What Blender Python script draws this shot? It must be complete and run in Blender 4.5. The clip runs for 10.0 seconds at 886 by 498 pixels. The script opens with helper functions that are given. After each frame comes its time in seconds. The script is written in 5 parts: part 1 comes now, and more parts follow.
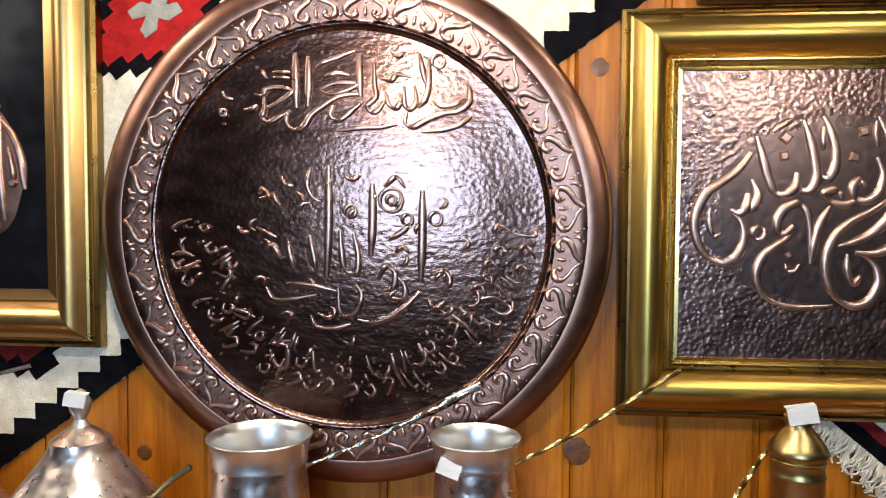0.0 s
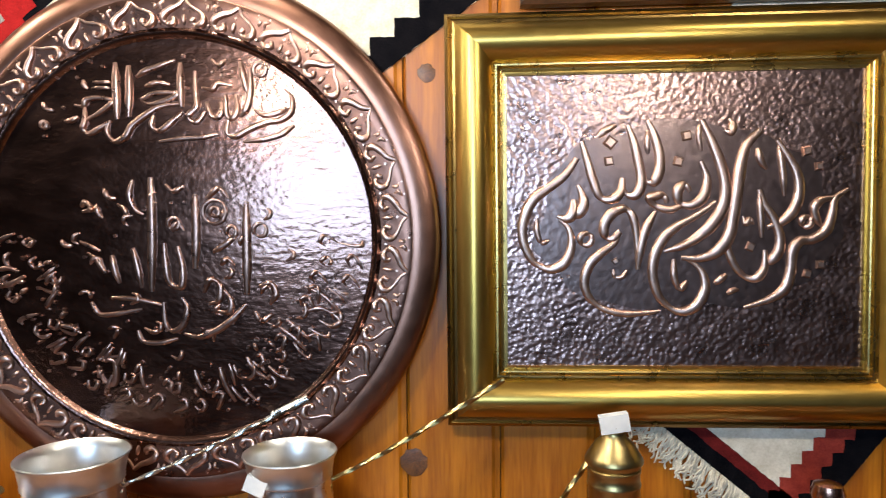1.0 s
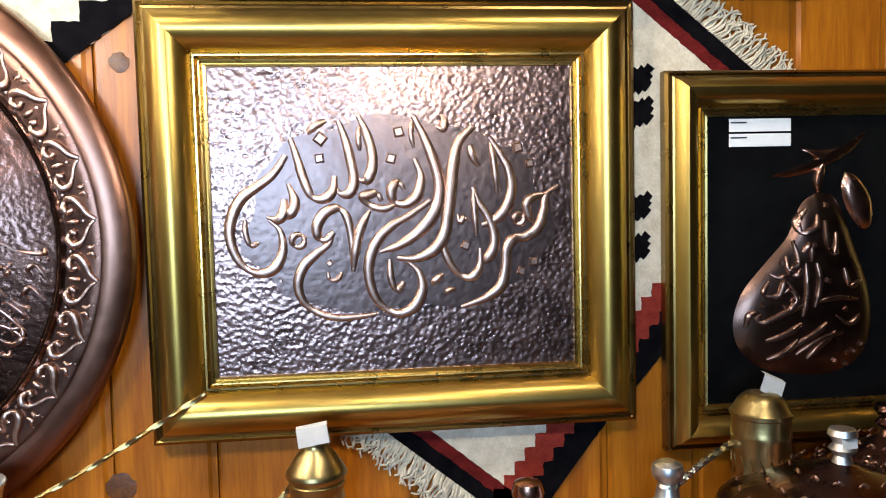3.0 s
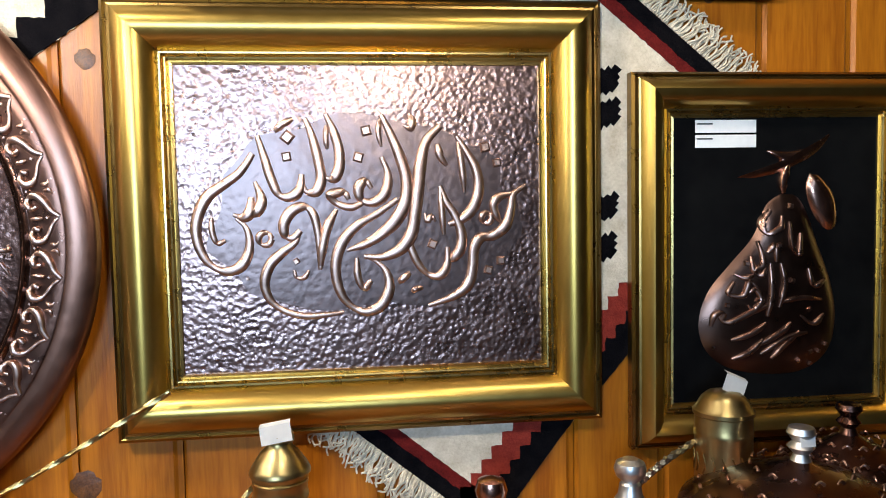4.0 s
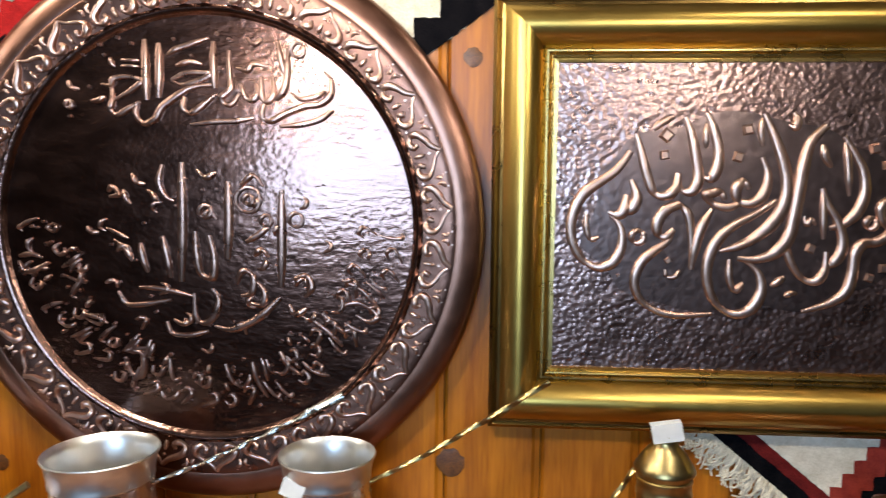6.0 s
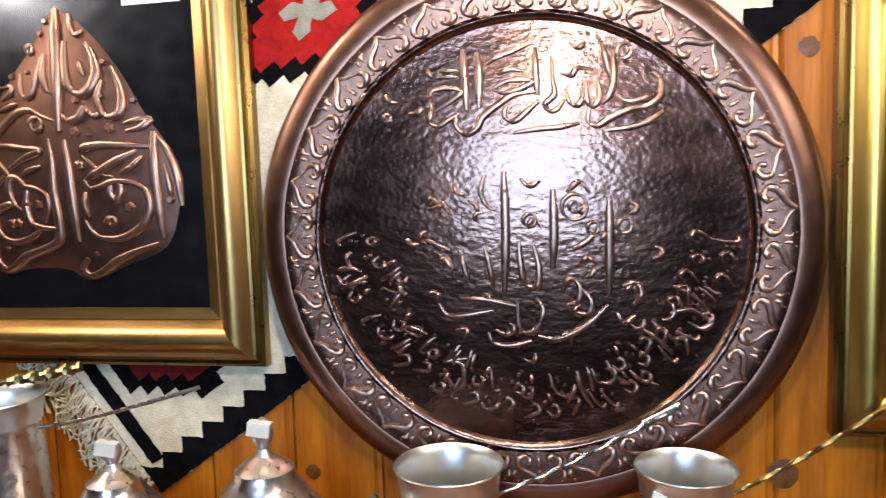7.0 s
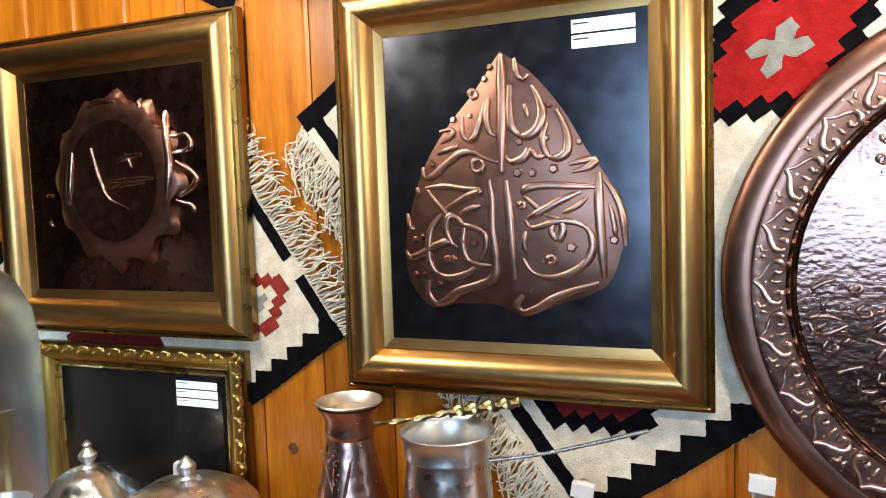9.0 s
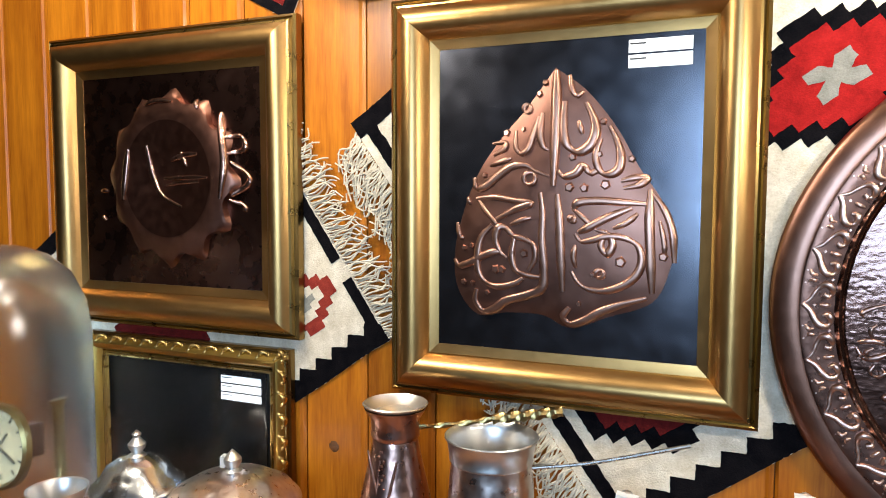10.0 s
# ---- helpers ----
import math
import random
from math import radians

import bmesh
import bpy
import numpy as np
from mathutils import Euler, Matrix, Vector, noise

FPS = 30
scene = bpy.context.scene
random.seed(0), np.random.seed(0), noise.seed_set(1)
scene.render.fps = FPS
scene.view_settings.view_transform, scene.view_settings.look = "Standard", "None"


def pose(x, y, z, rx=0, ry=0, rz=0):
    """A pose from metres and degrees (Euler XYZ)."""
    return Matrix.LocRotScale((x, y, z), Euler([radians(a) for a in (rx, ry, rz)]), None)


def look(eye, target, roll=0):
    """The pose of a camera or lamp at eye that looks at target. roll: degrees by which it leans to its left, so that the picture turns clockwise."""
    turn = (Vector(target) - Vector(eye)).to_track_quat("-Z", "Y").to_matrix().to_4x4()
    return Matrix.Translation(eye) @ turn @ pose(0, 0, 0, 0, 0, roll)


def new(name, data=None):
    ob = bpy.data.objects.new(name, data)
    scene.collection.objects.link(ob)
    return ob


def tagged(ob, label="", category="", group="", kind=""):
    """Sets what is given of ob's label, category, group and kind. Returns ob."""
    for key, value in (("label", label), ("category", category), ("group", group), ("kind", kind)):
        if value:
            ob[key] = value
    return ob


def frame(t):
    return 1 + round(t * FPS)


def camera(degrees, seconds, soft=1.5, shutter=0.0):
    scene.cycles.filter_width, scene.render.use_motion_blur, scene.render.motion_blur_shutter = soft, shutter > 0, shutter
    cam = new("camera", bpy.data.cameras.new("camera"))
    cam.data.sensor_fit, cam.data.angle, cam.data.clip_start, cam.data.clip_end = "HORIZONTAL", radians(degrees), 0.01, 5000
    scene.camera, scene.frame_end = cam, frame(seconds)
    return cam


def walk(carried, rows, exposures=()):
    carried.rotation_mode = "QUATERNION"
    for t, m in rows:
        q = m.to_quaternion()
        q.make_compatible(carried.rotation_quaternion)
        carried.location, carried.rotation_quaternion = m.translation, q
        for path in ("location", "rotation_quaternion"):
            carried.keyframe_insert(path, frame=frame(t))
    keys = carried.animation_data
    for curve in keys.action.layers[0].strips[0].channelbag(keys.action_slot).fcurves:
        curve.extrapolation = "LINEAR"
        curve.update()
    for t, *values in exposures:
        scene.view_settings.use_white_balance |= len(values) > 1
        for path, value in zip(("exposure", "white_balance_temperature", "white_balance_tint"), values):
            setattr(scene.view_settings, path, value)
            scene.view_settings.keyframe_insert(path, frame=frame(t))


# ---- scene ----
# camera and its path
cam = camera(64.0, 10.0, soft=1.0, shutter=0.18)
PATH = [
    (0, (0.038, -0.09, 1.501), (-0.134, 1.9, 1.41), 0.3),
    (0.5, (0.11, -0.074, 1.508), (-0.046, 1.917, 1.401), -0.1),
    (1, (0.226, -0.062, 1.515), (0.092, 1.931, 1.416), -0.6),
    (1.5, (0.299, -0.046, 1.508), (0.27, 1.953, 1.438), -0.4),
    (2, (0.337, -0.032, 1.515), (0.395, 1.965, 1.418), -0.6),
    (2.5, (0.37, -0.024, 1.531), (0.487, 1.968, 1.395), -1.0),
    (3, (0.422, -0.022, 1.518), (0.613, 1.966, 1.398), -1.4),
    (3.2, (0.441, -0.026, 1.521), (0.627, 1.962, 1.405), -1.5),
    (4.3, (0.454, -0.029, 1.515), (0.679, 1.958, 1.3925), -1.0),
    (4.5, (0.476, -0.041, 1.525), (0.676, 1.945, 1.403), -0.5),
    (5, (0.427, -0.035, 1.514), (0.591, 1.954, 1.392), -0.8),
    (5.2, (0.399, -0.022, 1.513), (0.488, 1.976, 1.394), -0.1),
    (6.5, (0.02, -0.031, 1.552), (-0.212, 1.945, 1.349), -0.7),
    (7, (-0.102, -0.039, 1.553), (-0.457, 1.92, 1.363), -1.9),
    (7.5, (-0.238, -0.052, 1.59), (-0.717, 1.88, 1.396), -3.2),
    (8, (-0.311, -0.065, 1.597), (-0.872, 1.849, 1.447), -2.1),
    (8.5, (-0.398, -0.091, 1.594), (-1.053, 1.794, 1.464), -2.5),
    (9, (-0.469, -0.126, 1.6), (-1.199, 1.731, 1.458), -1.9),
    (9.5, (-0.498, -0.152, 1.613), (-1.241, 1.702, 1.513), -0.2),
    (10, (-0.505, -0.163, 1.615), (-1.274, 1.678, 1.472), 0.2),
]
walk(cam, [(t, look(eye, target, roll)) for t, eye, target, roll in PATH],
     [(0, 0.55), (2.5, 0.70), (5.2, 0.71), (6.5, 0.44), (7, 0.52), (8, 0.36), (8.5, 0.33), (9.2, 0.67), (10, 0.70)])

# ---- light ----
world = bpy.data.worlds.new("shop_world")
scene.world = world
world.use_nodes = True
world.node_tree.nodes["Background"].inputs[0].default_value = (0.55, 0.62, 0.75, 1)
world.node_tree.nodes["Background"].inputs[1].default_value = 0.15


def area(name, eye, target, w, h, power, colour):
    d = bpy.data.lights.new(name, "AREA")
    d.shape, d.size, d.size_y, d.energy, d.color = "RECTANGLE", w, h, power, colour
    ob = new(name, d)
    ob.matrix_world = look(eye, target)
    return ob


area("window_light", (-0.25, -1.93, 1.75), (-0.2, 0.75, 1.55), 0.95, 0.85, 31, (0.45, 0.69, 1.0))
# Unseen fill lamps added overhead, powers set along the wall; no fixtures.
WARM = (1.0, 0.90, 0.74)
for lx, power in ((-1.35, 8.5), (-0.25, 7), (0.85, 2.4)):
    area("overhead_fill", (lx, 0.22, 2.50), (lx, 0.58, 1.2), 0.22, 0.12, power, WARM)


# ---- materials ----
def mat(name, c1, c2, rough=0.5, metal=0.0, scale=20.0, stretch=(1, 1, 1), bump=0.0, bscale=200.0, cell=0.0, cellbump=0.0,
        coat=0.0, coatrough=0.12, rvar=0.1, lo=0.35, hi=0.65, perobj=0.0, oval=None, spec=0.5):
    """Two colours mixed by noise at two scales, with fine relief and, if cell is set, hammer dents."""
    m = bpy.data.materials.new(name)
    m.use_nodes = True
    n, l = m.node_tree.nodes, m.node_tree.links
    b = n["Principled BSDF"]
    tc = n.new("ShaderNodeTexCoord")
    mp = n.new("ShaderNodeMapping")
    mp.inputs["Scale"].default_value = stretch
    l.new(tc.outputs["Object"], mp.inputs[0])
    vec = mp.outputs[0]
    info = n.new("ShaderNodeObjectInfo")
    if perobj:
        add = n.new("ShaderNodeVectorMath")
        mul = n.new("ShaderNodeMath")
        mul.operation = "MULTIPLY"
        mul.inputs[1].default_value = 37.0
        l.new(info.outputs["Random"], mul.inputs[0])
        l.new(mp.outputs[0], add.inputs[0])
        l.new(mul.outputs[0], add.inputs[1])
        vec = add.outputs[0]
    a = n.new("ShaderNodeTexNoise")
    a.inputs["Scale"].default_value, a.inputs["Detail"].default_value = scale, 6
    f = n.new("ShaderNodeTexNoise")
    f.inputs["Scale"].default_value, f.inputs["Detail"].default_value = scale * 7, 4
    mix = n.new("ShaderNodeMix")
    mix.inputs[0].default_value = 0.35
    ramp = n.new("ShaderNodeValToRGB")
    ramp.color_ramp.elements[0].position, ramp.color_ramp.elements[1].position = lo, hi
    ramp.color_ramp.elements[0].color, ramp.color_ramp.elements[1].color = (*c1, 1), (*c2, 1)
    l.new(vec, a.inputs[0])
    l.new(vec, f.inputs[0])
    l.new(a.outputs[0], mix.inputs[2])
    l.new(f.outputs[0], mix.inputs[3])
    l.new(mix.outputs[0], ramp.inputs[0])
    col = ramp.outputs[0]
    if perobj:
        hsv = n.new("ShaderNodeHueSaturation")
        mr0 = n.new("ShaderNodeMapRange")
        mr0.inputs[3].default_value, mr0.inputs[4].default_value = 1 - perobj, 1 + perobj
        l.new(info.outputs["Random"], mr0.inputs[0])
        l.new(mr0.outputs[0], hsv.inputs["Value"])
        l.new(col, hsv.inputs["Color"])
        col = hsv.outputs[0]
    l.new(col, b.inputs["Base Color"])
    mr = n.new("ShaderNodeMapRange")
    mr.inputs[3].default_value, mr.inputs[4].default_value = max(0.03, rough - rvar), rough + rvar
    l.new(f.outputs[0], mr.inputs[0])
    l.new(mr.outputs[0], b.inputs["Roughness"])
    b.inputs["Metallic"].default_value = metal
    b.inputs["Specular IOR Level"].default_value = spec
    b.inputs["Coat Weight"].default_value = coat
    b.inputs["Coat Roughness"].default_value = coatrough
    normal = None
    if cell:
        v = n.new("ShaderNodeTexVoronoi")
        v.feature, v.distance = "SMOOTH_F1", "EUCLIDEAN"
        v.inputs["Scale"].default_value = cell
        wob = n.new("ShaderNodeMix")
        wob.data_type = "VECTOR"
        wob.inputs[0].default_value = 0.02
        l.new(tc.outputs["Object"], wob.inputs[4])
        l.new(a.outputs[1], wob.inputs[5])
        l.new(wob.outputs[1], v.inputs[0])
        bp = n.new("ShaderNodeBump")
        bp.inputs["Strength"].default_value, bp.inputs["Distance"].default_value = cellbump, 0.004
        l.new(v.outputs["Distance"], bp.inputs["Height"])
        normal = bp
        if oval:
            # the middle is left smooth, with a darker patina
            sub = n.new("ShaderNodeVectorMath")
            sub.operation = "SUBTRACT"
            sub.inputs[1].default_value = (oval[0], 0, oval[1])
            div = n.new("ShaderNodeVectorMath")
            div.operation = "MULTIPLY"
            div.inputs[1].default_value = (1 / oval[2], 0, 1 / oval[3])
            ln = n.new("ShaderNodeVectorMath")
            ln.operation = "LENGTH"
            l.new(tc.outputs["Object"], sub.inputs[0])
            l.new(sub.outputs[0], div.inputs[0])
            l.new(div.outputs[0], ln.inputs[0])
            wv = n.new("ShaderNodeMath")
            wv.operation = "MULTIPLY_ADD"
            wv.inputs[1].default_value = 1.6
            l.new(a.outputs[0], wv.inputs[0])
            l.new(ln.outputs["Value"], wv.inputs[2])
            em = n.new("ShaderNodeMapRange")
            em.inputs[1].default_value, em.inputs[2].default_value = 1.45, 1.90
            em.inputs[3].default_value, em.inputs[4].default_value = 0.10, cellbump
            l.new(wv.outputs[0], em.inputs[0])
            l.new(em.outputs[0], bp.inputs["Strength"])
            ec = n.new("ShaderNodeMapRange")
            ec.inputs[1].default_value, ec.inputs[2].default_value = 1.35, 1.95
            l.new(wv.outputs[0], ec.inputs[0])
            dk = n.new("ShaderNodeMix")
            dk.data_type = "RGBA"
            dk.inputs[6].default_value = (0.12, 0.080, 0.076, 1)
            l.new(ec.outputs[0], dk.inputs[0])
            l.new(col, dk.inputs[7])
            l.new(dk.outputs[2], b.inputs["Base Color"])
    if bump:
        g = n.new("ShaderNodeTexNoise")
        g.inputs["Scale"].default_value, g.inputs["Detail"].default_value = bscale, 3
        l.new(vec, g.inputs[0])
        bp = n.new("ShaderNodeBump")
        bp.inputs["Strength"].default_value, bp.inputs["Distance"].default_value = bump, 0.002
        l.new(g.outputs[0], bp.inputs["Height"])
        if normal:
            l.new(normal.outputs[0], bp.inputs["Normal"])
        normal = bp
    if normal:
        l.new(normal.outputs[0], b.inputs["Normal"])
        l.new(normal.outputs[0], b.inputs["Coat Normal"])
    return m


def glass_mat(name, tint=(1, 1, 1), rough=0.05):
    m = bpy.data.materials.new(name)
    m.use_nodes = True
    b = m.node_tree.nodes["Principled BSDF"]
    b.inputs["Base Color"].default_value = (*tint, 1)
    b.inputs["Transmission Weight"].default_value = 1
    b.inputs["Roughness"].default_value = rough
    b.inputs["IOR"].default_value = 1.45
    return m


WOOD = mat("varnished_pine", (0.25, 0.064, 0.003), (0.48, 0.158, 0.008), 0.40, 0, 5, (9, 9, 0.7), 0.12, 60, coat=0.18, coatrough=0.28, perobj=0.16, spec=0.3)
KNOT = mat("pine_knot", (0.045, 0.016, 0.006), (0.17, 0.062, 0.014), 0.45, 0, 90, bump=0.3)
DARKWOOD = mat("dark_wood", (0.03, 0.012, 0.006), (0.08, 0.03, 0.014), 0.4, 0, 8, (8, 8, 1), 0.2, 80)
SHELF = mat("shelf_wood", (0.16, 0.06, 0.02), (0.30, 0.12, 0.04), 0.4, 0, 5, (0.7, 9, 9), 0.15, 60)
PLASTER = mat("dark_panelling", (0.035, 0.020, 0.010), (0.065, 0.038, 0.020), 0.9, 0, 3, bump=0.2, bscale=50)
FLOORM = mat("floor_boards", (0.07, 0.034, 0.015), (0.13, 0.065, 0.03), 0.5, 0, 3, (1, 8, 1), 0.1, 40)
GOLD = mat("antique_gold", (0.45, 0.295, 0.068), (0.57, 0.385, 0.11), 0.32, 1, 9, bump=0.02, bscale=25, rvar=0.04, lo=0.1, hi=0.9)
GOLD2 = mat("satin_gold", (0.41, 0.235, 0.082), (0.52, 0.310, 0.118), 0.34, 1, 9, (1, 1, 1), bump=0.08, bscale=90, rvar=0.05, lo=0.2, hi=0.8)
BRONZE = mat("bronze_edge", (0.20, 0.125, 0.04), (0.34, 0.22, 0.075), 0.30, 1, 6, bump=0.03, bscale=40, lo=0.2, hi=0.8)
GOLDLIP = mat("gold_lip", (0.50, 0.35, 0.12), (0.62, 0.45, 0.18), 0.28, 1, 5, bump=0.03, bscale=40, lo=0.2, hi=0.8)
COPPER_H = mat("hammered_copper", (0.23, 0.138, 0.120), (0.39, 0.252, 0.222), 0.30, 1, 7, (0.75, 1, 1), coat=0.65, coatrough=0.18, cell=185, cellbump=0.26, bump=0.42, bscale=120, oval=(0.0, 0.245, 0.165, 0.115), lo=0.25, hi=0.75)
COPPER_T = mat("tray_copper", (0.085, 0.034, 0.023), (0.20, 0.098, 0.072), 0.23, 1, 5, (0.55, 1, 1.2), cell=190, cellbump=0.07, bump=0.30, bscale=95, lo=0.25, hi=0.75, coat=1.0, coatrough=0.16)
COPPER_F = mat("copper_flange", (0.10, 0.047, 0.033), (0.23, 0.118, 0.088), 0.30, 1, 8, cell=110, cellbump=0.06, bump=0.10, bscale=100, lo=0.2, hi=0.8)
COPPER_E = mat("reddish_copper", (0.15, 0.066, 0.042), (0.30, 0.145, 0.098), 0.33, 1, 7, bump=0.10, bscale=70, lo=0.2, hi=0.8, coat=0.5, coatrough=0.25)
COPPER_R = mat("rubbed_copper", (0.42, 0.26, 0.205), (0.64, 0.44, 0.36), 0.34, 1, 15, bump=0.03, bscale=80, lo=0.2, hi=0.8)
COPPER_L = mat("satin_copper", (0.30, 0.155, 0.115), (0.52, 0.31, 0.235), 0.35, 1, 14, bump=0.05, bscale=80, lo=0.2, hi=0.8)
COPPER_M = mat("half_rubbed_copper", (0.22, 0.125, 0.098), (0.46, 0.29, 0.235), 0.30, 1, 12, bump=0.03, bscale=80, lo=0.2, hi=0.8)
COPPER_B = mat("bright_copper", (0.36, 0.18, 0.13), (0.60, 0.36, 0.28), 0.24, 1, 9, bump=0.06, bscale=60, lo=0.2, hi=0.8)
COPPER_D = mat("dark_copper", (0.07, 0.033, 0.026), (0.17, 0.088, 0.068), 0.28, 1, 6, bump=0.04, bscale=40, lo=0.2, hi=0.8)
SLATE = mat("oxidised_plate", (0.054, 0.057, 0.071), (0.098, 0.098, 0.113), 0.21, 0.95, 5, bump=0.05, bscale=30, lo=0.2, hi=0.8)
BLACKP = mat("black_plate", (0.002, 0.002, 0.0025), (0.006, 0.006, 0.006), 0.45, 0, 7, bump=0.1, spec=0.06)
BRASS = mat("brass", (0.30, 0.215, 0.085), (0.48, 0.37, 0.17), 0.33, 1, 15, bump=0.06, lo=0.2, hi=0.8)
TIN = mat("tinned_silver", (0.56, 0.56, 0.55), (0.80, 0.79, 0.77), 0.37, 1, 12, bump=0.04, bscale=50, lo=0.2, hi=0.8)
WORN = mat("worn_tinned_copper", (0.42, 0.26, 0.21), (0.74, 0.67, 0.63), 0.30, 1, 14, cell=62, cellbump=0.40, bump=0.05, bscale=60, lo=0.2, hi=0.6)
TINH = mat("hammered_tin", (0.42, 0.43, 0.44), (0.72, 0.72, 0.72), 0.24, 1, 12, cell=75, cellbump=0.38, bump=0.05, bscale=50, lo=0.2, hi=0.8)
PEWTER = mat("dull_pewter", (0.30, 0.29, 0.27), (0.50, 0.48, 0.44), 0.28, 1, 14, bump=0.04, bscale=50, lo=0.2, hi=0.8)
CREAM = mat("cream_wool", (0.52, 0.44, 0.32), (0.74, 0.66, 0.53), 0.95, 0, 45, bump=0.6, bscale=420, spec=0.15)
BLACKW = mat("black_wool", (0.002, 0.002, 0.003), (0.007, 0.006, 0.007), 0.95, 0, 60, bump=0.5, bscale=500, spec=0.03)
REDW = mat("red_wool", (0.21, 0.007, 0.007), (0.36, 0.014, 0.013), 0.95, 0, 60, bump=0.5, bscale=500, spec=0.1)
MAROON = mat("maroon_wool", (0.07, 0.006, 0.006), (0.15, 0.013, 0.011), 0.95, 0, 60, bump=0.5, bscale=500, spec=0.1)
RUST = mat("rust_wool", (0.17, 0.018, 0.013), (0.29, 0.04, 0.025), 0.95, 0, 60, bump=0.5, bscale=500, spec=0.1)
GREYW = mat("grey_wool", (0.16, 0.155, 0.13), (0.27, 0.26, 0.22), 0.95, 0, 60, bump=0.5, bscale=500)
FRINGE = mat("cotton_fringe", (0.42, 0.36, 0.26), (0.68, 0.61, 0.48), 0.95, 0, 90, bump=0.3, bscale=600)
PAPER = mat("white_card", (0.80, 0.80, 0.80), (0.88, 0.88, 0.87), 0.6, 0, 30)
INK = mat("grey_ink", (0.03, 0.03, 0.03), (0.06, 0.06, 0.06), 0.7)
DIAL = mat("cream_dial", (0.70, 0.60, 0.36), (0.80, 0.71, 0.46), 0.5, 0, 10)
GLASS = glass_mat("clear_glass")
DOMEG = glass_mat("dome_glass", (0.90, 0.92, 0.89), 0.20)


# ---- mesh helpers ----
def part(name, bm, material, parent=None, label="", smooth=True, mod=None):
    me = bpy.data.meshes.new(name)
    bmesh.ops.recalc_face_normals(bm, faces=bm.faces)
    bm.to_mesh(me)
    bm.free()
    if smooth:
        for p in me.polygons:
            p.use_smooth = True
        me.set_sharp_from_angle(angle=radians(38))
    me.materials.append(material)
    ob = new(name, me)
    if parent:
        ob.parent = parent
    if label:
        ob["label"] = label
    return ob


def thing(name, loc, label, category, group="", rz=0.0, ry=0.0):
    e = new(name)
    e.empty_display_size = 0.02
    e.matrix_world = pose(*loc, 0, ry, rz)
    return tagged(e, label, category, group)


def box(x0, x1, y0, y1, z0, z1, bevel=0.0):
    bm = bmesh.new()
    bmesh.ops.create_cube(bm, size=1)
    for v in bm.verts:
        v.co = Vector((x0 + (v.co.x + 0.5) * (x1 - x0), y0 + (v.co.y + 0.5) * (y1 - y0), z0 + (v.co.z + 0.5) * (z1 - z0)))
    if bevel:
        bmesh.ops.bevel(bm, geom=bm.edges[:], offset=bevel, segments=2, affect="EDGES", profile=0.6)
    return bm


def lathe(profile, segs=40, axis="z", wob=0.0):
    """Turn a profile of (radius, height) round the axis; axis 'y' faces the viewer (height towards -y)."""
    bm = bmesh.new()
    rings = []
    for r, h in profile:
        ring = []
        for i in range(segs):
            a = 2 * math.pi * i / segs
            rr = max(r, 1e-5) * (1 + wob * noise.noise((3 * math.cos(a), 3 * math.sin(a), h * 40)))
            c, s = rr * math.cos(a), rr * math.sin(a)
            ring.append(bm.verts.new((c, s, h) if axis == "z" else (c, -h, s)))
        rings.append(ring)
    for a, b in zip(rings, rings[1:]):
        for i in range(segs):
            j = (i + 1) % segs
            bm.faces.new((a[i], a[j], b[j], b[i]))
    bmesh.ops.remove_doubles(bm, verts=bm.verts, dist=2e-5)
    return bm


def spline(pts, n=6):
    """Catmull-Rom through the points."""
    p = [Vector(q) for q in pts]
    p = [2 * p[0] - p[1]] + p + [2 * p[-1] - p[-2]]
    out = []
    for i in range(1, len(p) - 2):
        for k in range(n):
            t = k / n
            a, b, c, d = p[i - 1:i + 3]
            out.append(0.5 * (2 * b + (c - a) * t + (2 * a - 5 * b + 4 * c - d) * t * t + (3 * b - a - 3 * c + d) * t ** 3))
    out.append(p[-2])
    return out


def tube(bm, pts, r0, r1=None, n=8, sides=8, twist=0.0, lobes=0, depth=1.0):
    """A tube along the spline of pts, its radius going from r0 to r1; lobes makes a twisted rope."""
    r1 = r0 if r1 is None else r1
    c = spline(pts, n)
    rings = []
    up = Vector((0.13, -1, 0.21)).normalized()
    for i, q in enumerate(c):
        d = (c[min(i + 1, len(c) - 1)] - c[max(i - 1, 0)]).normalized()
        s = d.cross(up).normalized()
        w = s.cross(d).normalized()
        t = i / (len(c) - 1)
        r = r0 + (r1 - r0) * t
        ring = []
        for k in range(sides):
            a = 2 * math.pi * k / sides
            rr = r * (1 + (0.28 * math.cos(lobes * a + twist * i) if lobes else 0))
            ring.append(bm.verts.new(q + rr * (math.cos(a) * s + depth * math.sin(a) * w)))
        rings.append(ring)
    for a, b in zip(rings, rings[1:]):
        for k in range(sides):
            j = (k + 1) % sides
            bm.faces.new((a[k], a[j], b[j], b[k]))
    bm.faces.new(rings[0])
    bm.faces.new(rings[-1])
    return bm


def fresh(bm, name):
    """A list collects pieces, each a mesh of its own; a mesh under way is taken as it is."""
    if isinstance(bm, list):
        piece = bmesh.new()
        bm.append((name, piece))
        return piece
    return bm


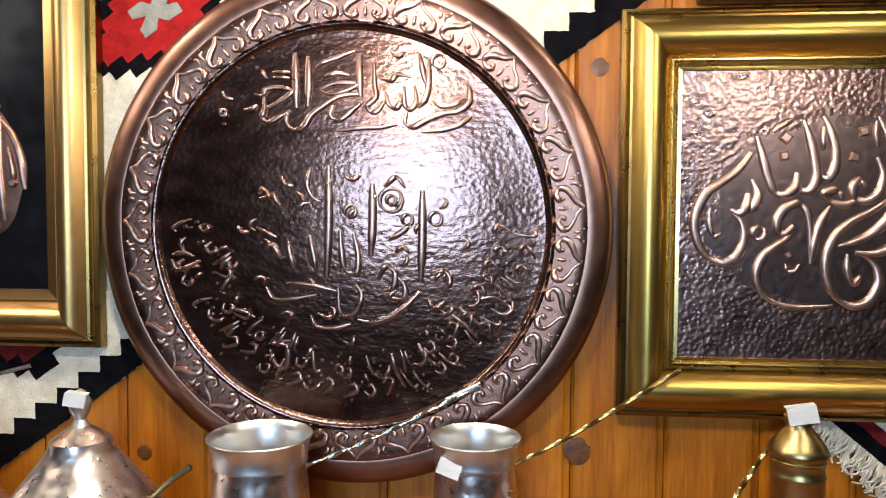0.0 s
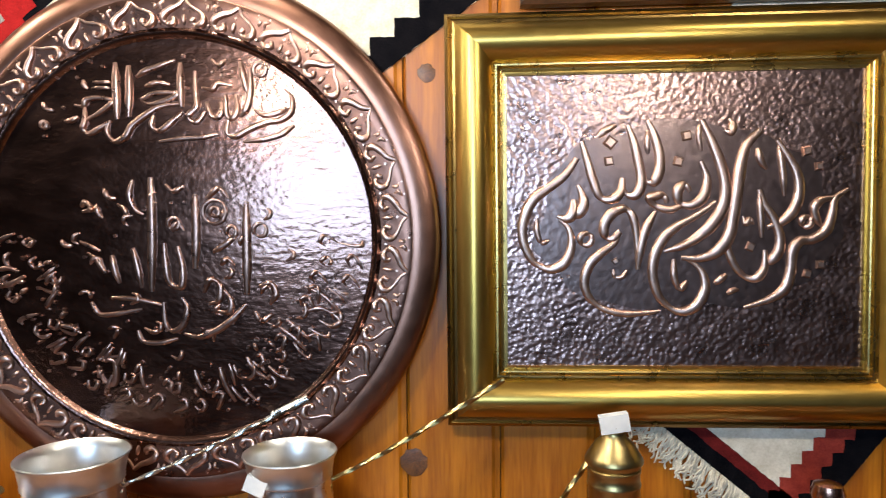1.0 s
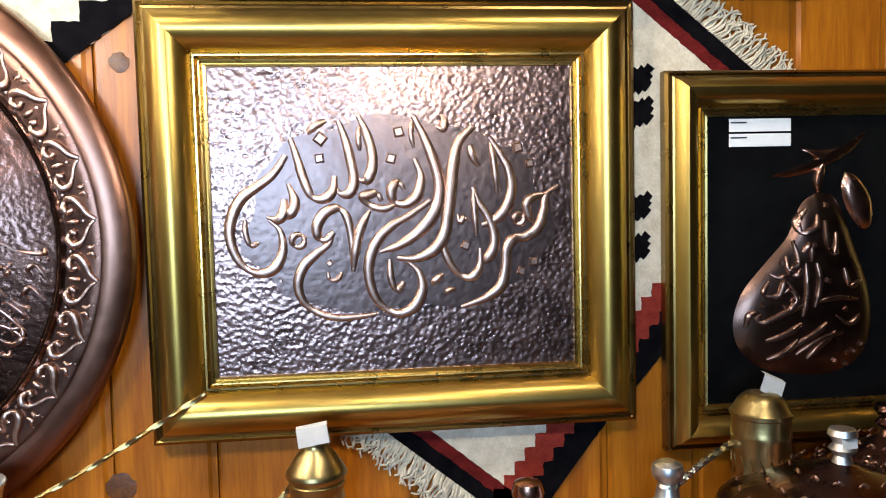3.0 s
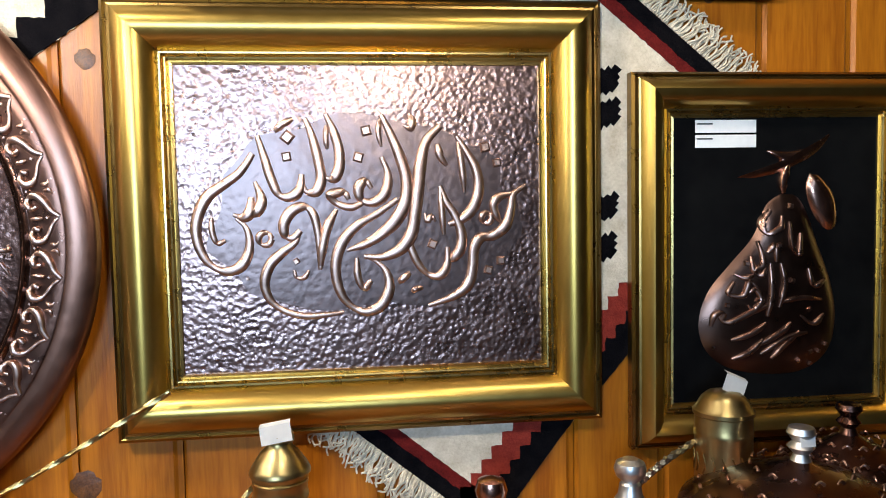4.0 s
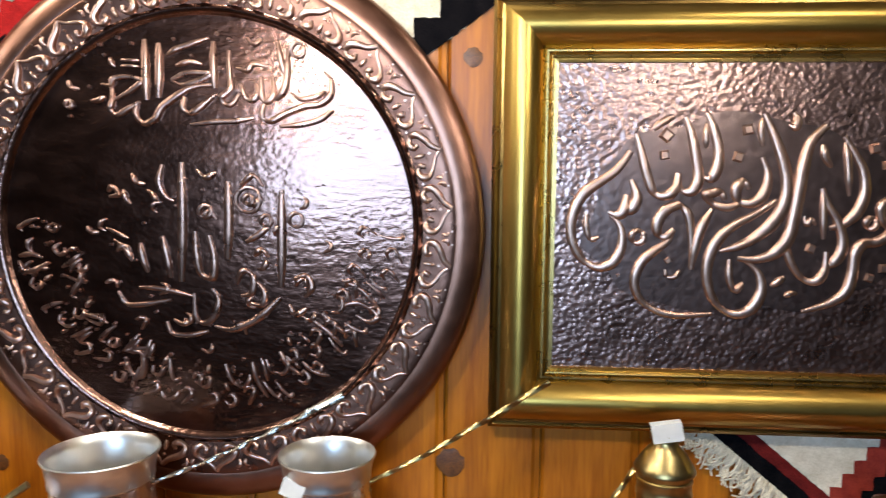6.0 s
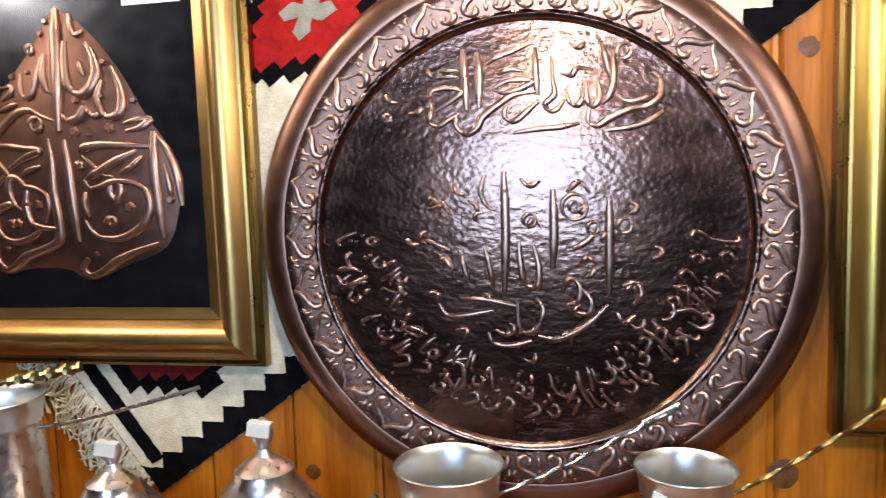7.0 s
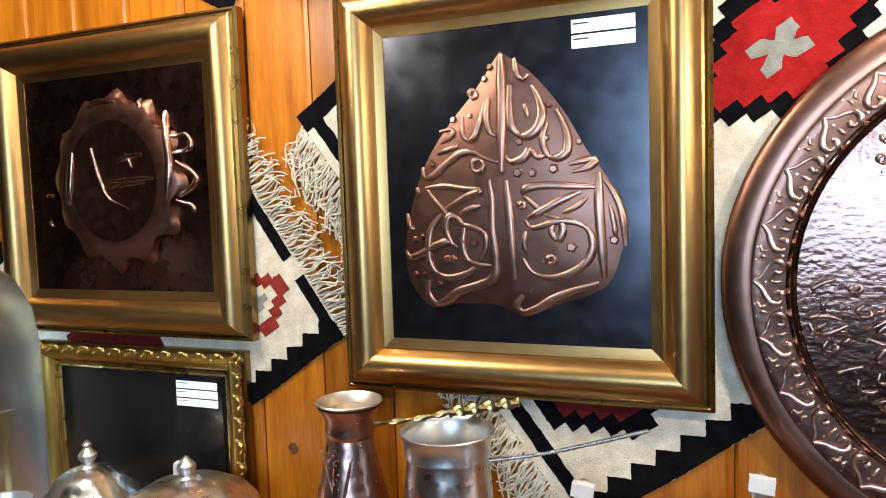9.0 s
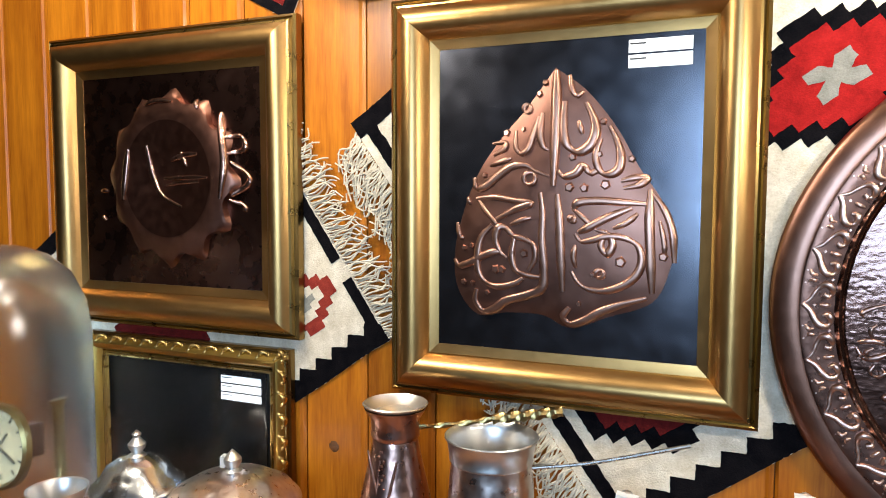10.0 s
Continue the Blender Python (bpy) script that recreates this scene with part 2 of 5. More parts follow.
def ridge(bm, pts, w, h, n=6, taper=0.45):
    """A raised chased stroke in the x-z plane, rounded towards -y, thin at its ends."""
    bm = fresh(bm, "letter_stroke")
    c = spline([(q[0], 0, q[1]) for q in pts], n)
    prof = [(-1, 0.0), (-0.9, 0.55), (-0.62, 0.9), (-0.25, 1.0), (0.25, 1.0), (0.62, 0.9), (0.9, 0.55), (1, 0.0)]
    rows = []
    for i, q in enumerate(c):
        d = c[min(i + 1, len(c) - 1)] - c[max(i - 1, 0)]
        d = d.normalized() if d.length > 0 else Vector((1, 0, 0))
        s = Vector((-d.z, 0, d.x))
        t = i / (len(c) - 1)
        k = taper + (1 - taper) * min(1, 3.2 * min(t, 1 - t) + 0.15)
        k *= 0.62 + 0.58 * abs(0.55 * d.x + 0.84 * d.z)
        rows.append([bm.verts.new(q + s * (w * k * a) + Vector((0, -h * k * b, 0))) for a, b in prof])
    for a, b in zip(rows, rows[1:]):
        for k in range(len(prof) - 1):
            bm.faces.new((a[k], a[k + 1], b[k + 1], b[k]))
    bm.faces.new(rows[0])
    bm.faces.new(rows[-1])
    return bm


def stud(bm, x, z, r, h, turn=0.0, sides=4):
    """A small raised dot, diamond-like."""
    bm = fresh(bm, "letter_dot")
    base = [bm.verts.new((x + r * math.cos(turn + 2 * math.pi * k / sides), 0, z + r * math.sin(turn + 2 * math.pi * k / sides))) for k in range(sides)]
    top = [bm.verts.new((x + 0.6 * r * math.cos(turn + 2 * math.pi * k / sides), -h, z + 0.6 * r * math.sin(turn + 2 * math.pi * k / sides))) for k in range(sides)]
    for k in range(sides):
        j = (k + 1) % sides
        bm.faces.new((base[k], base[j], top[j], top[k]))
    bm.faces.new(top)


def quad_map(tl, tr, br, bl, x0, x1, z0, z1):
    """A map from a drawing's own grid, of which the plate fills the given quad, to the plate."""
    def inv(p):
        u, v = 0.5, 0.5
        for _ in range(12):
            ex = ((1 - u) * (1 - v) * tl[0] + u * (1 - v) * tr[0] + u * v * br[0] + (1 - u) * v * bl[0]) - p[0]
            ey = ((1 - u) * (1 - v) * tl[1] + u * (1 - v) * tr[1] + u * v * br[1] + (1 - u) * v * bl[1]) - p[1]
            u -= ex / (tr[0] - tl[0])
            v -= ey / (bl[1] - tl[1])
        return (x0 + u * (x1 - x0), z1 - v * (z1 - z0))
    return inv


def dome(bm, outline, h, rings=7, power=0.5):
    """A softly swelling raised shape over an outline in x-z."""
    c = Vector((sum(p[0] for p in outline) / len(outline), 0, sum(p[1] for p in outline) / len(outline)))
    closed = spline([(p[0], 0, p[1]) for p in outline + outline[:1]], 6)[:-1]
    prev = None
    for i in range(rings):
        f = i / rings
        ring = [bm.verts.new(q.lerp(c, f) + Vector((0, -h * (1 - (1 - f) ** 2) ** power, 0))) for q in closed]
        if prev:
            for k in range(len(ring)):
                j = (k + 1) % len(ring)
                bm.faces.new((prev[k], prev[j], ring[j], ring[k]))
        prev = ring
    bm.faces.new(prev)


def swelling(outline, h, power=0.5):
    """The height of a dome() over its outline, as a function of place."""
    c = Vector((sum(p[0] for p in outline) / len(outline), sum(p[1] for p in outline) / len(outline)))
    closed = [Vector((q.x, q.z)) - c for q in spline([(p[0], 0, p[1]) for p in outline + outline[:1]], 6)[:-1]]
    polar = sorted((math.atan2(q.y, q.x), q.length) for q in closed)

    def height(x, z):
        d = Vector((x, z)) - c
        a = math.atan2(d.y, d.x)
        reach = min(polar, key=lambda k: abs(k[0] - a))[1]
        f = max(0.0, 1 - d.length / reach)
        return h * (1 - (1 - f) ** 2) ** power
    return height


WALL = 0.79

# ---- large structure ----
tagged(part("floor", box(-4.2, 4.2, -2.2, 1.0, -0.1, 0.0), FLOORM), "brown boarded shop floor", "floor", kind="structure")
tagged(part("ceiling", box(-4.2, 4.2, -2.2, 1.0, 2.6, 2.7), PLASTER), "dark boarded shop ceiling", "ceiling", kind="structure")
tagged(part("wall_left", box(-4.3, -4.2, -2.2, 1.0, 0, 2.6), PLASTER), "dark panelled side wall of the shop", "wall", kind="structure")
tagged(part("wall_right", box(4.2, 4.3, -2.2, 1.0, 0, 2.6), PLASTER), "dark panelled side wall of the shop", "wall", kind="structure")
rear = new("wall_rear")
tagged(rear, "dark panelled wall with a window opening", "wall", kind="structure")
for x0, x1, z0, z1 in ((-4.2, -0.75, 0, 2.6), (0.25, 4.2, 0, 2.6), (-0.75, 0.25, 0, 1.3), (-0.75, 0.25, 2.2, 2.6)):
    part("wall_section", box(x0, x1, -2.2, -2.0, z0, z1), PLASTER, rear, smooth=False)
back = part("wall_back", box(-4.2, 4.2, WALL + 0.016, 1.0, 0, 2.6), DARKWOOD, smooth=False)
tagged(back, "wall clad in vertical orange varnished pine boards", "wall", kind="structure")
# shop window behind the camera
win = thing("window_1", (-0.25, -2.1, 1.3), "white framed shop window with daylight behind", "window")
win["kind"] = "structure"
for x0, x1, z0, z1 in ((-0.5, -0.46, 0, 0.9), (0.46, 0.5, 0, 0.9), (-0.46, 0.46, 0, 0.04), (-0.46, 0.46, 0.86, 0.9), (-0.02, 0.02, 0.04, 0.86)):
    part("window_frame", box(x0, x1, -0.03, 0.03, z0, z1, 0.004), PAPER, win)

# pendant bulbs above the display
bulb_glow = bpy.data.materials.new("bulb_glow")
bulb_glow.use_nodes = True
bulb_glow.node_tree.nodes["Principled BSDF"].inputs["Emission Color"].default_value = (1, 0.88, 0.7, 1)
bulb_glow.node_tree.nodes["Principled BSDF"].inputs["Emission Strength"].default_value = 30


def pendant(x, y, z, power):
    p = thing("pendant_lamp", (x, y, 2.6), "bare bulb hanging on a black cord from the ceiling", "lamp", "pendant lamps")
    b = bmesh.new()
    tube(b, [(0, 0, 0), (0, 0, (z - 2.6) * 0.5), (0, 0, z - 2.6 + 0.09)], 0.003)
    part("cord", b, BLACKP, p)
    part("socket", lathe([(0, 0.095 + z - 2.6), (0.016, 0.09 + z - 2.6), (0.018, 0.045 + z - 2.6), (0, 0.045 + z - 2.6)], 16), BLACKP, p)
    g = part("bulb", lathe([(0.012, 0.045), (0.016, 0.03), (0.03, 0.005), (0.033, -0.012), (0.024, -0.035), (0, -0.044)], 20), bulb_glow, p)
    g.location = (0, 0, z - 2.6)
    g.visible_shadow = False
    d = bpy.data.lights.new("bulb_light", "POINT")
    d.energy, d.color, d.shadow_soft_size = power, (1.0, 0.97, 0.92), 0.04
    new("bulb_light", d).location = (x, y, z - 0.005)


pendant(-0.11, 0.29, 1.80, 5.2)
pendant(0.49, 0.25, 1.79, 2.2)
pendant(-1.16, 0.36, 1.97, 3)

# ---- picture frames ----
MOULD = [("rail", GOLD, ((0.012, 0.022), (0.018, 0.030), (0.028, 0.035), (0.038, 0.033), (0.047, 0.024), (0.052, 0.014))),
         ("outer_edge", BRONZE, ((0.0, 0.0), (0.0, 0.014), (0.004, 0.018), (0.006, 0.016), (0.009, 0.021), (0.012, 0.022))),
         ("inner_lip", GOLDLIP, ((0.052, 0.014), (0.0545, 0.0100), (0.0565, 0.0150), (0.0585, 0.0150), (0.0600, 0.0100), (0.0620, 0.0140), (0.0635, 0.0135), (0.0650, 0.0095), (0.0690, 0.0105), (0.070, 0.0)))]

MOULD2 = MOULD[:2] + [("inner_lip", GOLD2, ((0.052, 0.014), (0.054, 0.0105), (0.0555, 0.0115), (0.057, 0.0110), (0.068, 0.0085), (0.070, 0.0)))]


def side_piece(x0, x1, z0, z1, side, prof, width, k):
    """One mitred side of a frame; prof is (inset, height) scaled to the width."""
    bm = bmesh.new()
    f = width / 0.070
    a, b = [], []
    for i, h in prof:
        i, h = i * f, h * k
        c = {"top": ((x0 + i, z1 - i), (x1 - i, z1 - i)), "bottom": ((x0 + i, z0 + i), (x1 - i, z0 + i)),
             "left": ((x0 + i, z0 + i), (x0 + i, z1 - i)), "right": ((x1 - i, z0 + i), (x1 - i, z1 - i))}[side]
        a.append(bm.verts.new((c[0][0], -h, c[0][1])))
        b.append(bm.verts.new((c[1][0], -h, c[1][1])))
    for j in range(len(a) - 1):
        bm.faces.new((a[j], a[j + 1], b[j + 1], b[j]))
    return bm


def picture(name, x0, x1, z0, z1, width, label, plate, plate_label, y=0.785, k=1.0, glass=True, group="framed reliefs", mould=MOULD, gold=None, tilt=0.0):
    """A hung frame, its plate and glass; returns the thing, which has its base at the frame's lower middle."""
    cx = (x0 + x1) / 2
    p = thing(name, (cx, y, z0), label, "picture", group, ry=tilt)
    w, h = (x1 - x0) / 2, z1 - z0
    for nm, m, prof in mould:
        for side in ("top", "bottom", "left", "right"):
            part(nm, side_piece(-w, w, 0, h, side, prof, width, k), gold if gold and nm == "rail" else m, p)
    part("back_board", box(-w + 0.004, w - 0.004, -0.003, 0.002, 0.004, h - 0.004), DARKWOOD, p, smooth=False)
    pl = part("plate", box(-w + width - 0.004, w - width + 0.004, -0.0075, -0.0035, width - 0.004, h - width + 0.004), plate, p, plate_label, smooth=False)
    if glass:
        g = part("glass_pane", box(-w + width - 0.003, w - width + 0.003, -0.0210, -0.0195, width - 0.003, h - width + 0.003), GLASS, p, "clear glass pane", smooth=False)
        g.visible_shadow = False
    return p


def lettering(p, bm, material=COPPER_R, y=-0.0072, label="raised chased lettering in rubbed copper", name="lettering", over=None):
    for nm, piece in bm if isinstance(bm, list) else [(name, bm)]:
        ob = part(nm, piece, material, p, label)
        ob.location = (0, y, 0)
        if over:
            for v in ob.data.vertices:
                v.co.y -= over(v.co.x, v.co.z)


def price_label(p, x0, x1, z0, z1, y, rows=2):
    """A white sticker of a few strips, with small marks."""
    n = rows
    hh = (z1 - z0) / n
    for i in range(n):
        s = part("price_sticker", box(x0, x1, y - 0.0008, y, z0 + i * hh + 0.0012, z0 + (i + 1) * hh - 0.0012, 0.0003), PAPER, p, "white paper price sticker", smooth=False)
        b = part("mark", box(x0 + 0.002, x0 + (x1 - x0) * 0.28, y - 0.0012, y - 0.0008, z0 + (i + 0.62) * hh, z0 + (i + 0.72) * hh), INK, s, smooth=False)


# calligraphy panel in the wide gold frame
bf = picture("framed_calligraphy", 0.174, 0.721, 1.263, 1.746, 0.0725, "hammered copper calligraphy relief in a broad gold frame", COPPER_H, "hammered dark copper plate", glass=False)
M = quad_map((291, 131), (921, 134), (918, 640), (303, 655), -0.2025, 0.2025, 0.074, 0.4115)
field = bmesh.new()
oval = []
for i in range(48):
    a = 2 * math.pi * i / 48
    k = 1 + 0.03 * math.sin(3 * a + 0.6) + 0.025 * math.sin(7 * a) + 0.03 * math.sin(11 * a + 1.1)
    oval.append(M((612 + 296 * k * math.copysign(abs(math.cos(a)) ** 0.85, math.cos(a)), 388 + 186 * k * math.copysign(abs(math.sin(a)) ** 0.85, math.sin(a)))))
dome(field, oval, 0.0010, 8, 0.8)
lettering(bf, field, mat("planished_copper", (0.075, 0.046, 0.042), (0.22, 0.142, 0.128), 0.34, 1, 14, coat=0.8, coatrough=0.3, cell=140, cellbump=0.08, bump=0.13, bscale=90, lo=0.2, hi=0.8), name="field", label="smoothed dark ground round the lettering")
bm = []


def pen(bm, m, w, h, *pts, taper=0.45):
    ridge(bm, [m(q) for q in pts], w, h, 6, taper)


W, H = 0.0056, 0.0042
pen(bm, M, W, H, (421, 280), (410, 298), (395, 316), (370, 334), (348, 350), (334, 372), (326, 400), (327, 425), (335, 450), (350, 470), (375, 481), (398, 473), (411, 452), (414, 428), (408, 406), (392, 390))
pen(bm, M, W, H, (388, 384), (404, 389), (415, 380), (418, 354))
pen(bm, M, W, H, (410, 385), (428, 378), (435, 358), (424, 328), taper=0.3)
pen(bm, M, 0.0034, 0.0034, (351, 388), (352, 412), (360, 432), (374, 428))
pen(bm, M, W, H, (429, 250), (440, 285), (452, 325), (465, 351), (486, 354), (500, 340), (503, 316))
pen(bm, M, W, H, (500, 330), (512, 346), (528, 345), (536, 325), (531, 290), (521, 250), (510, 222))
pen(bm, M, W, H, (545, 215), (557, 240), (567, 275), (567, 305), (556, 325), (538, 318))
pen(bm, M, 0.0030, 0.0034, (546, 233), (545, 255), (547, 274))
pen(bm, M, 0.0038, 0.0036, (458, 243), (472, 231), (490, 222))
pen(bm, M, 0.0066, 0.0046, (640, 216), (656, 248), (673, 290), (683, 330), (680, 366), (660, 400), (630, 425), (598, 441))
pen(bm, M, 0.0030, 0.0034, (638, 224), (635, 245), (640, 270))
pen(bm, M, W, H, (640, 288), (651, 318), (645, 350), (625, 365), (604, 360), (600, 340), (612, 328), (622, 341))
pen(bm, M, W, H, (606, 366), (586, 373), (562, 366), (552, 352), (574, 347), (583, 360))
pen(bm, M, 0.0048, H, (562, 376), (546, 405), (537, 440), (532, 480), taper=0.3)
pen(bm, M, W, H, (500, 412), (487, 425), (474, 420), (472, 400), (485, 379), (506, 371), (522, 385), (530, 422), (533, 476))
pen(bm, M, 0.0052, H, (500, 413), (490, 433), (468, 450), (448, 470), (438, 500), (446, 530), (470, 550), (505, 560), (545, 558), (572, 554), taper=0.2)
pen(bm, M, 0.0026, 0.003, (488, 480), (492, 493), (505, 493), (513, 481))
pen(bm, M, W, H, (667, 360), (632, 384), (600, 402), (575, 426), (560, 460), (560, 500), (575, 535), (605, 554), (634, 545), (650, 515), (646, 486), (630, 468), (610, 457))
pen(bm, M, 0.0046, H, (666, 394), (640, 420), (612, 436), (578, 447), taper=0.3)
pen(bm, M, 0.0064, 0.0048, (608, 458), (640, 459), (671, 446), (690, 420), (697, 385), (703, 340), (708, 300), (718, 262), (742, 236))
pen(bm, M, 0.0042, 0.004, (595, 460), (596, 492), (606, 513), (619, 500))
pen(bm, M, W, H, (741, 338), (752, 365), (768, 390), (778, 420), (776, 446), (762, 463), (750, 462))
pen(bm, M, 0.0036, 0.004, (742, 345), (744, 380), (747, 422))
pen(bm, M, 0.0050, H, (753, 443), (752, 475), (738, 493), (718, 490), (700, 470), (688, 440), (690, 422))
pen(bm, M, W, H, (772, 253), (790, 280), (806, 310), (810, 345), (800, 375), (780, 395), (756, 404))
pen(bm, M, 0.0040, H, (774, 262), (780, 300), (785, 350), taper=0.3)
pen(bm, M, 0.0046, 0.004, (738, 266), (743, 288), (754, 303))
pen(bm, M, 0.0048, H, (872, 352), (846, 358), (836, 372), (842, 392), (851, 403))
pen(bm, M, W, H, (894, 338), (872, 354), (867, 380), (857, 408), (835, 424), (812, 428), (800, 446), (797, 480), (788, 510), (765, 528), (740, 538), (718, 545), taper=0.25)
pen(bm, M, 0.0030, 0.0034, (714, 384), (718, 399), (726, 389), (733, 399))
pen(bm, M, 0.0036, 0.0034, (666, 504), (676, 496), (687, 487))
pen(bm, M, 0.0032, 0.0034, (689, 521), (698, 515), (709, 514))
pen(bm, M, 0.0046, 0.004, (680, 234), (690, 238), (694, 226), (688, 214))
for x, z, r in ((440, 426, 11), (823, 394, 9)):
    pen(bm, M, 0.0034, 0.0036, *[(x + r * math.cos(k * 0.9), z + r * math.sin(k * 0.9)) for k in range(8)], taper=0.9)
for x, z, r in ((480, 253, 15), (478, 286, 12), (600, 288, 13), (614, 243, 13), (843, 299, 11), (727, 438, 12), (825, 484, 11), (847, 468, 11), (822, 272, 13), (492, 465, 8), (410, 494, 4)):
    q = M((x, z))
    stud(bm, q[0], q[1], r * 0.00064, 0.0042, x * 0.37)
lettering(bf, bm)

# leaf-shaped calligraphy in the upright gold frame
lf = picture("framed_leaf", -0.977, -0.476, 1.331, 1.897, 0.0755, "copper leaf-shaped calligraphy on a slate plate in a gold frame", SLATE, "dark slate-coloured oxidised plate", gold=GOLD2, mould=MOULD2, glass=False)
M = quad_map((745, 110), (1197, 90), (1187, 675), (740, 633), -0.1745, 0.1745, 0.076, 0.489)
bm = bmesh.new()
leaf_line = [M(q) for q in ((958, 140), (905, 212), (860, 262), (815, 325), (784, 400), (768, 470), (774, 535), (812, 584), (870, 582), (935, 588), (985, 612), (1050, 592), (1122, 566), (1150, 505), (1158, 440), (1136, 380), (1102, 325), (1062, 248), (1012, 182))]
dome(bm, leaf_line, 0.012, 8, 0.72)
lettering(lf, bm, mat("leaf_copper", (0.14, 0.064, 0.047), (0.30, 0.150, 0.110), 0.38, 1, 8, bump=0.10, bscale=60, lo=0.15, hi=0.85), name="leaf", label="swelling dark copper leaf")
bm = []
W, H = 0.0050, 0.0040
pen(bm, M, 0.0066, 0.006, (960, 148), (961, 200), (960, 270), (957, 352))
pen(bm, M, 0.0040, H, (888, 252), (888, 280), (897, 293), (911, 286), (921, 258), (931, 228))
pen(bm, M, 0.0046, H, (937, 222), (932, 255), (938, 281), (949, 289))
pen(bm, M, 0.0036, H, (843, 274), (868, 272), (866, 284), (846, 294))
pen(bm, M, 0.0034, H, (880, 301), (862, 306), (840, 313))
pen(bm, M, W, H, (808, 334), (813, 353), (830, 350), (855, 332), (880, 316), (905, 314), (925, 325), (950, 335))
pen(bm, M, W, H, (814, 372), (850, 370), (888, 377), (918, 382), (890, 392), (853, 410))
pen(bm, M, 0.0044, H, (818, 374), (830, 392), (848, 412), (854, 421))
pen(bm, M, W, H, (845, 420), (825, 440), (817, 470), (817, 500), (830, 522), (855, 532), (885, 527), (902, 517))
pen(bm, M, W, H, (872, 480), (861, 470), (852, 448), (856, 426), (870, 425), (885, 440), (905, 446), (922, 458), (924, 482), (913, 503))
pen(bm, M, W, H, (887, 444), (882, 474), (888, 500), (906, 511), (934, 516))
pen(bm, M, W, H, (769, 480), (779, 492), (800, 488), (830, 474), (855, 468), (873, 479))
pen(bm, M, 0.0038, H, (775, 414), (780, 438), (789, 442))
pen(bm, M, 0.0034, H, (796, 368), (800, 382))
pen(bm, M, 0.0034, H, (880, 420), (900, 412), (918, 408))
pen(bm, M, 0.0058, H, (934, 364), (938, 400), (937, 450), (940, 500), (936, 535), (910, 548), (870, 558), (845, 575), (825, 577), (811, 558), (814, 536))
pen(bm, M, 0.0058, H, (964, 367), (968, 420), (970, 480), (972, 542))
pen(bm, M, 0.0058, H, (992, 394), (1000, 383), (1030, 380), (1075, 384), (1114, 388))
pen(bm, M, W, H, (1088, 394), (1050, 410), (1018, 427), (1000, 436))
pen(bm, M, W, H, (991, 394), (1010, 412), (1030, 432))
pen(bm, M, 0.0036, H, (1058, 430), (1080, 420), (1098, 404))
pen(bm, M, W, H, (1030, 432), (1050, 440), (1057, 460), (1048, 476), (1038, 462), (1043, 445))
pen(bm, M, W, H, (994, 438), (1005, 452), (1025, 450), (1046, 444), (1075, 447), (1098, 462), (1104, 490), (1095, 515), (1075, 532), (1045, 542), (1015, 538), (998, 525), (988, 506))
pen(bm, M, 0.0036, H, (995, 458), (992, 480), (996, 500))
pen(bm, M, 0.0060, H, (1117, 362), (1116, 420), (1118, 490), (1120, 548))
pen(bm, M, 0.0050, H, (1120, 368), (1140, 400), (1152, 440), (1155, 494))
pen(bm, M, 0.0034, H, (1132, 418), (1139, 455), (1140, 480))
pen(bm, M, 0.0054, H, (984, 572), (972, 588), (985, 603), (1010, 596), (1035, 581), (1070, 568), (1112, 557))
pen(bm, M, 0.0064, 0.005, (975, 203), (974, 250), (980, 280), (1000, 293), (1020, 281), (1028, 255), (1022, 228), (1011, 206))
pen(bm, M, 0.0040, H, (999, 238), (1006, 262))
pen(bm, M, 0.0040, H, (983, 156), (986, 178), (994, 193), (1007, 186))
pen(bm, M, 0.0056, 0.005, (1051, 248), (1063, 275), (1069, 300), (1066, 325), (1050, 334), (1035, 326), (1028, 300), (1036, 270))
pen(bm, M, 0.0052, 0.0048, (964, 324), (975, 336), (995, 331), (1008, 317), (1020, 331), (1037, 322))
pen(bm, M, 0.0046, H, (1070, 346), (1090, 341), (1112, 340), (1100, 353), (1074, 359))
for x, z, r in ((915, 338, 11), (908, 213, 7), (990, 412, 5), (1036, 511, 7)):
    pen(bm, M, 0.0032, 0.0036, *[(x + r * math.cos(k * 0.9), z + r * math.sin(k * 0.9)) for k in range(8)], taper=0.9)
for x, z, r in ((940, 168, 8), (930, 188, 8), (870, 255, 9), (830, 330, 7), (985, 355, 11), (1010, 357, 10), (1045, 352, 11), (1070, 490, 12), (1138, 482, 10), (905, 472, 10), (790, 460, 7), (805, 456, 6),
                (788, 522, 7), (806, 524, 6), (835, 542, 6), (852, 500, 11), (863, 500, 10), (1000, 565, 6), (990, 302, 9), (1035, 298, 7), (1040, 240, 8), (1087, 307, 8), (902, 250, 6), (885, 470, 6), (1024, 512, 6)):
    q = M((x, z))
    stud(bm, q[0], q[1], r * 0.00068, 0.0040, x * 0.37, 5)
lettering(lf, bm, COPPER_L, y=-0.0068, over=swelling(leaf_line, 0.012, 0.72))
price_label(lf, 0.0845, 0.1625, 0.449, 0.487, -0.0077, 2)

# round emblem in the gold frame beside it
sq = picture("framed_emblem", -1.672, -1.140, 1.390, 1.897, 0.076, "dark copper scalloped emblem in a gold frame", COPPER_D, "dark stained copper plate", gold=GOLD2, mould=MOULD2, glass=False)
M = quad_map((100, 160), (412, 143), (415, 545), (115, 548), -0.190, 0.190, 0.076, 0.431)
EC, ER = (0.010, 0.256), 0.154


